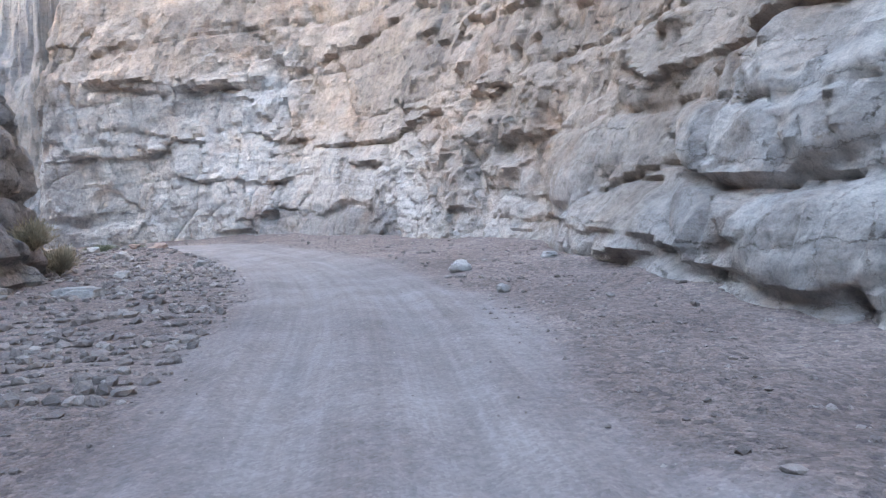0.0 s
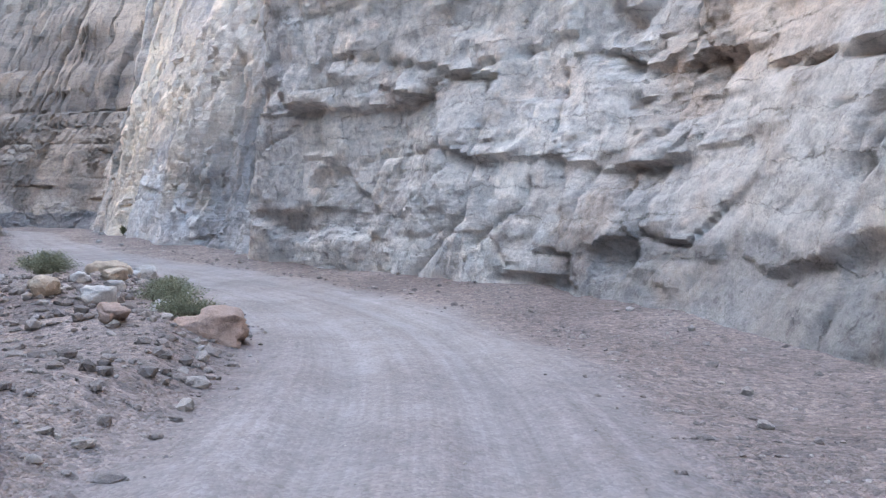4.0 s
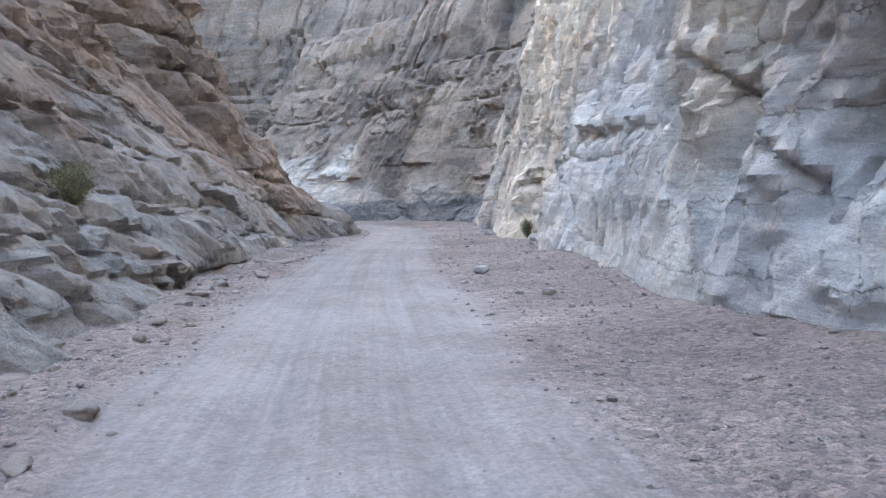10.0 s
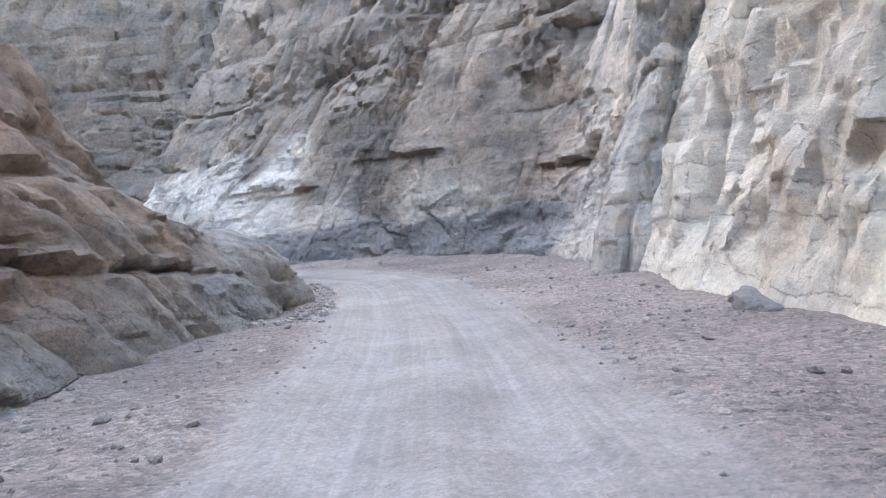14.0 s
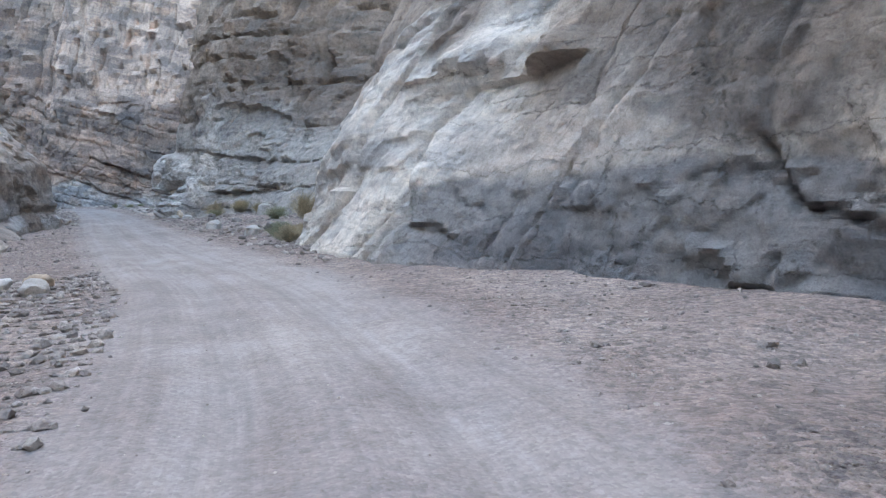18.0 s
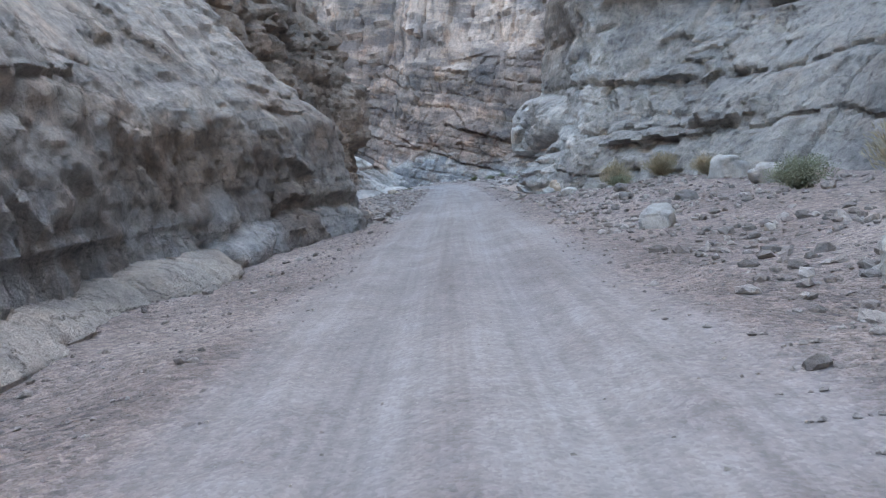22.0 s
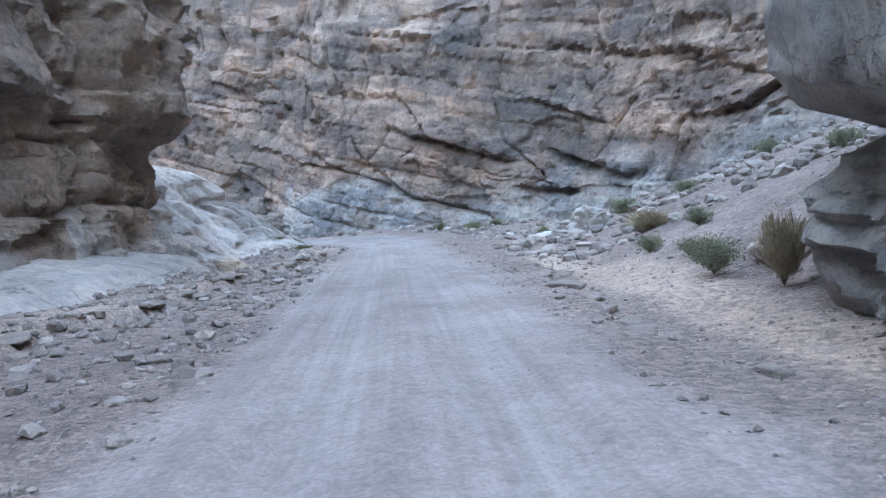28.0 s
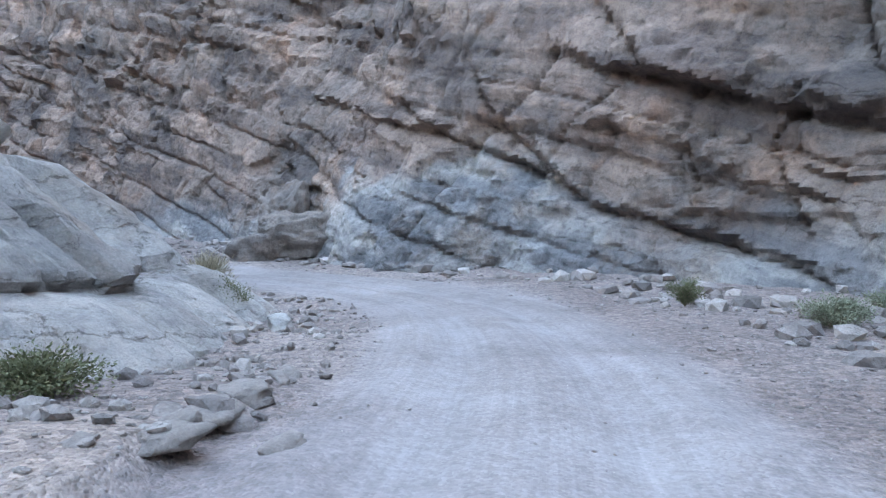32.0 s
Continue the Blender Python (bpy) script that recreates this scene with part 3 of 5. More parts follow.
    out = out * rough * (1 + 1.1 * step(6, 15, V)) + 0.4 * big + 0.08 * mid + 0.09 * (0.4 + 0.6 * crisp) * fbm(X * 1.9, Y * 1.9, Z * 2.2, 4, seed + 90, 0.62)
    out = out + flute * (0.45 - np.abs(fbm(X * 0.75, Y * 0.75, Z * 0.09, 3, seed + 97))) * step(0.2, 2.0, V)
    scoop = step(0.38, 0.62, fbm(X * 0.21, Y * 0.21, Z * 0.42, 2, seed + 11))
    out = out - 0.35 * hollow * scoop * step(0.3, 1.5, V)
    wave, jag = 0.35 * mid, fbm(X * 0.9, Y * 0.9, Z * 0.9, 3, seed + 93)
    for proud, under, *course in shelves:
        at, height = np.array(course).T
        end = step(at[0] - 1.2, at[0] + 0.8, S + wave) * (1 - step(at[-1] - 0.8, at[-1] + 1.2, S + wave)) * (0.3 + 0.85 * step(-0.45, 0.45, jag + 0.5 * mid))
        h = V - np.interp(S, at, height) - 0.16 * jag - 0.12 * mid
        out = out + end * (0.7 * proud * step(-0.07, 0.03, h) * (1 - step(0.2, 0.9 + proud, h)) - 0.7 * under * step(-0.75, -0.12, h) * (1 - step(-0.05, 0.02, h)))
    for width, depth, *course in cracks:
        far, lip = np.full(V.shape, 9.0), np.zeros(V.shape)
        for (s0, h0), (s1, h1) in zip(course, course[1:]):
            c0, c1 = np.searchsorted(s, min(s0, s1) - 2), np.searchsorted(s, max(s0, s1) + 2)
            du, dv = S[:, c0:c1] + 0.13 * jag[:, c0:c1] - s0, V[:, c0:c1] + 0.10 * mid[:, c0:c1] - h0
            k = np.clip((du * (s1 - s0) + dv * (h1 - h0)) / ((s1 - s0) ** 2 + (h1 - h0) ** 2 + 1e-6), 0, 1)
            gap = np.hypot(du - k * (s1 - s0), dv - k * (h1 - h0))
            lip[:, c0:c1] = np.where(gap < far[:, c0:c1], np.sign(du * (h1 - h0) - dv * (s1 - s0)), lip[:, c0:c1])
            far[:, c0:c1] = np.minimum(far[:, c0:c1], gap)
        out = out - depth * (0.55 * np.exp(-(far / (0.75 * width * (1 + 0.5 * jag))) ** 2) + 0.10 * np.exp(-far / (width * 3)))
        out = out + 0.38 * depth * lip * np.exp(-far / 0.7) * (0.6 + 0.5 * jag)
    for bs, bh, hl, hh, proud in bosses:
        q = ((S - bs) / hl) ** 2 + ((V - bh) / hh) ** 2
        out = out + proud * np.sqrt(np.clip(1 - q, 0, 1)) * step(1.0, 0.7, q)
    out = out * step(-1.6, 0.4, V) * (1 - step(top, top + 6, V) * 0.5)
    up = 0.35 * np.clip(back / (V + 2.0), 0, 1.2)
    X, Y, Z = X - push[..., 0] * out, Y - push[..., 1] * out, Z + up * out * step(0.2, 1.2, V)
    tone = np.clip(0.5 + 0.55 * (chance - 0.5) * fade + 0.35 * (r1 - 0.5) * loose + 0.3 * (p3 - 0.5) + 0.25 * (r2 - 0.5) * crisp, 0, 1)
    pale, wet = np.zeros_like(V), np.zeros_like(V)
    for s0, s1, h, share in band:
        wet = np.maximum(wet, share * step(s0 - 2, s0 + 1, S + mid) * (1 - step(s1 - 1, s1 + 2, S + mid)) * (1 - step(h - 0.12, h + 0.12, V + 0.35 * mid + 0.5 * big)))
    for s0, s1, low_h, h, share in fresh_or_lit:
        pale = np.maximum(pale, share * step(low_h - 0.4, low_h + 0.4, V + mid) * step(s0 - 2, s0 + 1, S + mid) * (1 - step(s1 - 1, s1 + 2, S + mid)) * (1 - step(h - 1, h + 1.5, V + 1.5 * mid)))
    clean = 1 - step(-1.6, 1.6, V - scour * (1 + 0.9 * fbm(X * 0.09, Y * 0.09, Z * 0.02, 3, seed + 33)) - 1.2 * mid)
    for s0, s1, h in polish:
        clean = np.maximum(clean, step(s0 - 2, s0 + 1, S + mid) * (1 - step(s1 - 1, s1 + 2, S + mid)) * (1 - step(h - 1, h + 1, V + 1.5 * mid)))
    ob = grid_mesh(name, np.stack([X, Y, Z], -1).reshape(-1, 3), n_rows, cols, material, (("bed", tone), ("scour", clean), ("fresh_or_lit", pale), ("band", wet), ("along", uu), ("rise", ww)), flip=side > 0)
    ob.data.set_sharp_from_angle(angle=radians(32))
    return tagged(ob, label, "cliff", kind="structure")


cliff("cliff_wall_1", [
    (14, -55, 1.5, 5, 16), (9, -25, 1.5, 5, 16), (7.5, -4, 2.2, 5, 16), (6.0, 8, 2.4, 5, 16), (4.6, 13, 2.4, 4.6, 15), (4.0, 18.6, 2.2, 4.4, 15),
    (3.0, 26, 1.6, 4.2, 14), (1.5, 31, 0.9, 3.6, 13), (-1.2, 35.4, 1.0, 3.6, 13), (-4.3, 40.6, 1.0, 4, 16), (-8, 45.2, 1.0, 4, 18), (-12.6, 49.3, 0.8, 3.4, 18),
    (-17.5, 52.4, 0.5, 1.6, 15), (-22.3, 55, 0.3, 0.2, 12), (-27, 56.7, 0.1, -0.2, 10), (-30.3, 58, 0.1, -0.1, 10), (-32.4, 62, 0.8, 1.5, 11),
    (-36, 70, 1, 3, 12), (-39, 88, 1, 3, 12)], LIME, "pale layered limestone cliff with ledges and vertical joints", 1, seed=11, bed=3.0, joint=2.2, scour=2.6, ledge=0.22, facet=1.1, rough=0.74, plain=((84, 132, -2.0, 30, 0.72), (58, 84, -2.0, 30, 0.45)),
    band=((96, 112, 1.3, 0.6),), fresh_or_lit=((110, 140, -3, 11, 0.92), (94, 111, -3, 5, 0.3)),
    shelves=((0.35, 0.35, (108.8, 10.8), (112, 10.4), (115.8, 10.1), (120, 11.3), (124.2, 11.6)),
             (1, 0.5, (118.8, 6.3), (120.2, 6.3), (121.4, 6.2), (124.6, 6.6), (128.6, 6.6)),
             (0.18, 0.08, (115.8, 2.1), (117.2, 2.3), (121.1, 2.3), (125.1, 2.4), (127.4, 2.1), (131.2, 2.3)),
             (0.3, 0.3, (105.2, 4), (107.9, 3.6), (108.8, 3.3), (110.7, 3.5), (112.8, 3.9), (115.6, 3.9), (117.4, 4.1)),
             (0.3, 0.35, (106.5, 5.9), (108.3, 5.9), (110.7, 6.3), (112.3, 7)),
             (0.5, 0.5, (100.6, 11.9), (107, 10.9), (111.2, 9.9), (119.1, 10.4), (124.2, 11.4)),
             (0.3, 0.22, (68.7, 5), (71.5, 4.8), (73.9, 4.7), (76, 4.4), (78.3, 5.3)),
             (0.25, 0.3, (68.8, 0.8), (71.1, 0.5), (75, 0.2)),
             (0.3, 0.5, (98.4, 3.9), (100.9, 3.9))),
    bosses=((109, 1.1, 0.9, 0.6, -0.6),
             (112.1, 0.1, 2.2, 0.4, -0.4),
             (86.5, 3.5, 1.6, 0.7, -0.7),
             (69.6, 3.3, 4.2, 1.7, 0.5), (75.5, 0.9, 4.0, 1.1, 0.5), (66.8, 0.9, 1.9, 0.8, 0.45), (80, 2.9, 3.6, 1.8, 0.45), (76.5, 5.2, 2.4, 1.5, 0.4)),
    cracks=((0.11, 0.45, (110.5, 13.7), (109.8, 8.7), (107.4, 5.5)),
             (0.11, 0.45, (105.3, 10.1), (101.1, 5.8), (102.4, 2.8)),
             (0.11, 0.45, (98.4, 7), (93, 3.1), (93, 0.5)),
             (0.12, 0.5, (93.4, 9.6), (91.9, 5.7), (88.1, 2.3), (88.5, 0.1)),
             (0.12, 0.5, (87, 7.2), (87.9, 4.2), (84.9, 0.9)),
             (0.11, 0.45, (122.8, 8.2), (117.1, 6.8), (113.3, 7.5)),
             (0.1, 0.4, (118.5, 6.3), (117.2, 3.8), (119.4, 1.9)),
             (0.1, 0.4, (113.3, 6.4), (111.7, 2.5)),
             (0.12, 0.5, (105.4, 5.3), (98.2, 4.9), (94.7, 6)),
             (0.11, 0.45, (99.4, 8.2), (98.9, 5.4), (96.9, 2.9), (95.2, 1)),
             (0.11, 0.45, (92.8, 5.7), (94.5, 3.9), (92.4, 1.4)),
             (0.11, 0.45, (91.2, 6.2), (90.9, 4.3), (89.5, 2.5)),
             (0.11, 0.45, (109.8, 8.9), (108.5, 5.9), (108.4, 3.5)),
             (0.11, 0.45, (115.8, 10.6), (116.6, 7.7), (115.4, 5)),
             (0.11, 0.5, (86.8, 2), (86.7, 1.1), (86.5, 0.3)),
             (0.12, 0.5, (64.5, 1.9), (67.5, 1.8), (68.6, 1.6), (71.6, 1.9), (73.1, 2.3), (75.6, 1.9), (79.1, 1.1)),
             (0.1, 0.4, (70.2, 2), (68.9, 1), (68.9, 0)),
             (0.1, 0.4, (76.6, 5.8), (74.8, 3.9), (73.1, 2.4)),
             (0.12, 0.4, (118.8, 6.3), (118.2, 6.9), (115.3, 6.5)),
             (0.1, 0.4, (120.4, 5.9), (120.9, 4.4), (121.4, 2.9)),
             (0.13, 0.55, (115.6, 6.5), (115.8, 3.6), (115.6, 2.3), (117.9, 0)),
             (0.1, 0.35, (126.8, 5.7), (128.8, 5.1), (130, 4.4)),
             (0.1, 0.35, (123.7, 9.3), (124.4, 7)),
             (0.1, 0.35, (109.5, 3), (109, 2), (108.6, 1.5)),
             (0.1, 0.35, (113.2, 3.2), (113.2, 2.4), (115.1, 1.2)),
             (0.12, 0.45, (108.3, 2.4), (108.6, 1.7), (106.5, 1.5), (105.6, 2.3)),
             (0.1, 0.4, (74.6, 3.2), (72.2, 2.1), (69.9, 1.7)),
             (0.1, 0.35, (102.3, 5.7), (101.4, 3.9)),
             (0.1, 0.35, (99.2, 3.8), (98.3, 2.3), (98.6, 0)),
             (0.08, 0.3, (86.5, 1.7), (87.1, 0.6)),
             (0.1, 0.35, (95.3, 4.4), (93.2, 1.8)),
             (0.1, 0.35, (93, 5.1), (91.8, 2.9)),
             (0.1, 0.4, (95.6, 1.1), (94.6, 0))))
cliff("cliff_wall_2", [
    (-22, 78, 1, 3, 12), (-31.5, 61.5, 1.2, 3, 11), (-36.4, 64, 1.2, 2.6, 10), (-40.2, 66.2, 1.5, 3, 11), (-45.2, 67.8, 1.0, 3, 13),
    (-49.5, 70.2, 1.0, 3, 14), (-54.5, 74, 1.3, 3.2, 14), (-59.6, 77, 1.2, 2.0, 13), (-63.4, 80.5, 0.7, 1.4, 12), (-67.5, 83.7, 0.9, 1.7, 12),
    (-73.5, 86.3, 1.3, 2.2, 12), (-78.2, 89.8, 1.5, 2.6, 12), (-82.2, 93, 1.2, 3, 12), (-86.5, 99, 1.5, 4, 13), (-92, 124, 1.5, 4, 13)], CREAM,
    "cream and blue-grey water-worn limestone cliff", 1, seed=23, bed=3.6, joint=3.2, ledge=0.16, rough=0.4, scour=5.0, flute=0.7, hollow=0.25, plain=((42, 96, -2.0, 40, 0.5), (18, 42, -2.0, 40, 0.75)), band=((-5, 32, 40, 0.45),), fresh_or_lit=((57, 92, -3, 22, 0.92),),
    shelves=((0.35, 0.3, (44.3, 3.8), (48, 4.1), (52.2, 4.5)),
             (0.12, 0.2, (29.6, 0.8), (31.3, 0.6), (33.6, 0.3)),
             (0.3, 0.4, (63.2, 3.3), (65, 3), (66.7, 3)),
             (0.3, 0.5, (55.7, 5), (57.8, 4.7), (62.2, 5.3), (63, 5.9))),
    bosses=((70.7, 2.6, 0.8, 0.5, -0.5),
             (64.6, 3.2, 1, 0.6, -0.6),
             (55.3, 2, 0.7, 0.4, -0.5)),
    cracks=((0.12, 0.45, (33.6, 5), (34.5, 3.3), (34.5, 1.8)),
             (0.1, 0.35, (32.2, 4.5), (31.9, 3.3), (30.8, 1.8), (31.2, 0)),
             (0.1, 0.35, (41.3, 5.1), (37.7, 3.8), (35, 2)),
             (0.08, 0.3, (30.1, 3.3), (29.9, 3)),
             (0.08, 0.3, (36.8, 2), (36.6, 1.4)),
             (0.1, 0.35, (51, 3), (49.4, 0.9)),
             (0.1, 0.4, (54.6, 4), (55.3, 2.3), (55.9, 1.8), (55.5, 0.3)),
             (0.1, 0.4, (78.3, 6), (81.6, 5.1)),
             (0.1, 0.35, (65, 8.3), (65.1, 6.8), (68.1, 6.3)),
             (0.08, 0.3, (61.3, 2), (61.8, 0.6))))
# waterline 0.85: partly a stain, partly shade at the wall's foot, put into colour
cliff("cliff_wall_3", [
    (-70, 112, 1, 3, 14), (-83, 94.5, 1, 3, 14), (-88, 97.3, 1.0, 3.2, 15), (-93.2, 99.1, 1.2, 3.8, 16), (-98.2, 99.9, 1.0, 3.5, 16),
    (-104.4, 100, 0.6, 2.8, 15), (-109.6, 98.1, 1.3, 4.6, 18), (-113.3, 96.3, 2.3, 6.2, 19), (-117, 94.7, 2.8, 7.6, 21), (-123.4, 93.4, 1.8, 7.2, 23),
    (-127, 94.7, 1.6, 6.5, 22), (-132, 95.6, 1.4, 5.5, 21), (-136.4, 95.3, 1.0, 5, 20), (-138.8, 95.5, 0.9, 4.6, 20), (-140.2, 98.5, 0.9, 5, 20), (-141, 104, 1, 5, 20), (-141, 128, 1.9, 7.5, 22)], BLUE,
    "blue-grey jointed limestone cliff with smooth triangular faces", 1, seed=37, bed=4.2, joint=3.0, lean=0.24, ledge=0.12, rough=0.6, scour=4.8, hollow=0.25, facet=1.2, plain=((24, 60, -2.0, 7, 0.6),), crag=0.6, aim=(0.2, 0.98, 30, 56), band=((33, 58, 2.2, 0.85),), high=44, fresh_or_lit=((57, 98, -3, 7, 0.9), (18, 32, -3, 40, 0.5)),
    shelves=((0.8, 0.3, (55, 4.8), (57.8, 4.7), (60.1, 4.7)),
             (0.6, 0.2, (43.4, 5.6), (44.7, 5.6), (47.6, 5.9), (50.4, 5.9)),
             (0.5, 0.55, (30.8, 4.7), (31.4, 4.1), (34.3, 4.1))),
    cracks=((0.1, 0.4, (58, 7.5), (57.2, 6.5), (56.8, 4.8)),
             (0.1, 0.45, (52.9, 5.7), (53.2, 4.1), (52.5, 2.4), (53.1, 0)),
             (0.1, 0.35, (58.2, 1.7), (57.5, 0.9), (56, 0.8)),
             (0.12, 0.45, (59, 3.9), (59.4, 3.2), (58.3, 1.7), (59.2, 0)),
             (0.09, 0.4, (48, 2.7), (46.8, 1.4), (45, 1.1), (44.5, 0)),
             (0.09, 0.45, (44.1, 4.8), (44.1, 2.3), (44.7, 1.2)),
             (0.11, 0.4, (41.5, 5.1), (40.8, 3.5), (39.6, 1.5), (40.1, -0.3)),
             (0.1, 0.3, (44, 2.7), (42.7, 2), (41.9, 1.4)),
             (0.1, 0.45, (35, 3.8), (34.5, 2.6), (34.2, 1.2), (33, 0)),
             (0.09, 0.4, (30.1, 5.4), (30.3, 3.9), (31, 2.3)),
             (0.12, 0.4, (36.4, 4.2), (36.6, 2.6), (37.1, 0.6))))
cliff("cliff_wall_4", [
    (-112, 110, 2, 8, 20), (-126, 100.2, 2, 8, 20), (-133, 98.2, 2.4, 9, 20), (-140, 97.2, 3, 10, 21), (-147, 95.4, 3.2, 11, 24), (-152.4, 93.4, 3.4, 12, 24),
    (-157.4, 90.2, 3.4, 9, 21), (-163, 86.3, 2.3, 5.5, 17), (-168, 84, 2.2, 3.8, 14), (-173.2, 83.4, 1.6, 2.2, 12), (-177.7, 82.7, 0.9, 1.6, 10),
    (-180.3, 82.8, 0.8, 1.6, 10), (-181.4, 84.2, 0.8, 2, 11), (-184.5, 90, 2, 5, 14), (-187, 98, 2, 5, 14), (-188, 124, 2, 5, 14)], GREY,
    "grey layered limestone cliff with a jutting rounded overhang", 1, seed=41, bed=2.2, dip=-0.06, ledge=0.3, rough=0.75, scour=5.5, high=50,
    bosses=((72.5, 3.9, 8.5, 2.1, 1.9), (71, 0.3, 9.5, 1.5, 0.9)), plain=((61, 84, 1.9, 30, 0.6),), fresh_or_lit=((60, 84, -3, 8, 0.4),),
    shelves=((0.4, 0.7, (46.5, 2.3), (49.3, 1.9), (52.6, 1.8), (56.3, 1.9)),
             (0.2, 0.3, (48.7, 3.8), (54.6, 4.8), (60.2, 5.3)),
             (0.3, 0.45, (62.8, 2), (66, 1.8), (69.8, 1.8), (73, 1.7), (77, 1.9), (80, 2.3)),
             (0.3, 0.15, (62, 1.35), (67.4, 1.25), (73, 1.2), (79, 1.3)),
             (0.3, 0.25, (60.8, 0.9), (63.2, 0.8), (67.4, 0.7), (72, 0.8), (79, 0.9)),
             (0.35, 0.2, (60.8, 0.3), (65.3, 0.2), (72, 0.3), (79, 0.4))),
    cracks=((0.12, 0.5, (61, 3.9), (58, 1.5)),
             (0.1, 0.4, (58.4, 5), (55.5, 1.9)),
             (0.1, 0.4, (54.5, 3.5), (53.1, 1.6)),
             (0.1, 0.4, (52.8, 4.4), (51.4, 2.1)),
             (0.12, 0.4, (57.8, 5), (56.4, 3.3), (56.2, 2.1)),
             (0.12, 0.4, (53, 5.4), (52.2, 3.6), (51.5, 2.1)),
             (0.1, 0.4, (49.4, 2), (48, 0.6)),
             (0.1, 0.35, (54.4, 3.5), (53.4, 2.3)),
             (0.14, 0.5, (70.2, 4.2), (69.5, 3.3), (70.4, 2.7))))
# pale tan above 15 m: glow on the upper cliff, put into its colour
cliff("cliff_wall_5", [
    (-170, 128, 3, 9, 22), (-188, 112, 3, 9, 22), (-197, 101, 2.4, 6, 18), (-205, 91.5, 2, 5, 16), (-211.9, 83.3, 1.5, 3.6, 15), (-218.8, 76.4, 1.3, 3.3, 14),
    (-223.6, 70.8, 1.6, 3.5, 14), (-226, 65, 2, 4, 14), (-226.6, 60, 2, 4.5, 14), (-229.5, 55.5, 1.6, 4, 14), (-234.3, 50.4, 1.6, 6.3, 17),
    (-240, 41, 1.6, 4, 11), (-246, 26, 1.5, 3.5, 8), (-256, 0, 1.5, 3.5, 8), (-270, -30, 1.5, 3.5, 8)], DARK,
    "dark banded cliff with tilted strata and orange patches", 1, seed=53, bed=1.9, joint=2.4, dip=-0.24, ledge=0.22, rough=0.7, spacing=0.16, top=105, scour=1.6, warp=0.3, high=70, fresh_or_lit=((-5, 98, 15, 110, 0.7),), polish=((84.5, 96, 3.6), (96, 120, 1.8)), plain=((30, 140, -2.0, 16, 0.45),),
    shelves=((0.8, 0.7, (74, 4.2), (76.4, 4.7), (78.6, 5.4), (83.4, 7), (85, 7.8)),
             (0.6, 0.6, (63.4, 1.5), (66.2, 2.9), (69.2, 3.9), (70.8, 4.7)),
             (0.4, 0.8, (67.8, 1.7), (68.4, 1.7), (70.6, 2), (72.6, 2.4)),
             (0.3, 0.35, (75.2, 0.6), (78.6, 1.4), (81.4, 1.8), (86.4, 3.9)),
             (0.3, 0.35, (75.6, 2.3), (78.8, 3.3), (81.4, 4.5), (84, 5)),
             (0.4, 0.4, (90, 5.3), (91.6, 5.4), (97.6, 6.6), (105.8, 8)),
             (0.4, 0.4, (66, 5.3), (69.6, 6.8), (72.8, 8), (75.6, 8.8)),
             (0.5, 0.5, (55.6, 3.9), (60, 7), (64.4, 8.8), (70.8, 11.4)),
             (0.6, 0.8, (54.6, 3.3), (56.4, 2.7), (59.8, 3.6))),
    cracks=((0.14, 0.5, (89.2, 7.5), (86.8, 5), (83.4, 2.3), (79.6, 1.3), (74.6, 0)),
             (0.13, 0.45, (103, 10.1), (104.6, 7.2), (105, 4.8)),
             (0.12, 0.45, (82.8, 6.2), (84.4, 4.8), (85.4, 2.9)),
             (0.12, 0.45, (80.2, 6), (80.4, 4.2), (79.6, 2.6)),
             (0.12, 0.45, (77, 5.4), (77.8, 3.9), (76.4, 1.6)),
             (0.12, 0.45, (94, 6.8), (89.4, 4.8), (85, 3.4)),
             (0.14, 0.5, (86, 14.7), (85, 10.1), (81.6, 6.3)),
             (0.14, 0.5, (75.2, 12), (76.6, 8.9), (75.2, 5.7), (70.6, 2.6)),
             (0.14, 0.5, (68.4, 11.6), (69, 8.9), (66.2, 5.5)),
             (0.14, 0.5, (90.6, 12.3), (94, 8.7), (93.8, 4.3)),
             (0.25, 0.5, (85.4, 7.8), (86.8, 5.6), (88.6, 4.1), (90, 0.9)),
             (0.2, 0.5, (94.2, 15.3), (90.4, 9.9), (90.6, 6.5)),
             (0.18, 0.5, (64.2, 6), (65.2, 4.7), (66.2, 3.2)),
             (0.18, 0.5, (60, 7), (60.2, 4.7), (60.6, 2.1)),
             (0.25, 0.8, (106, 20), (107, 14.3), (105.6, 8.6), (107.2, 5.3))))
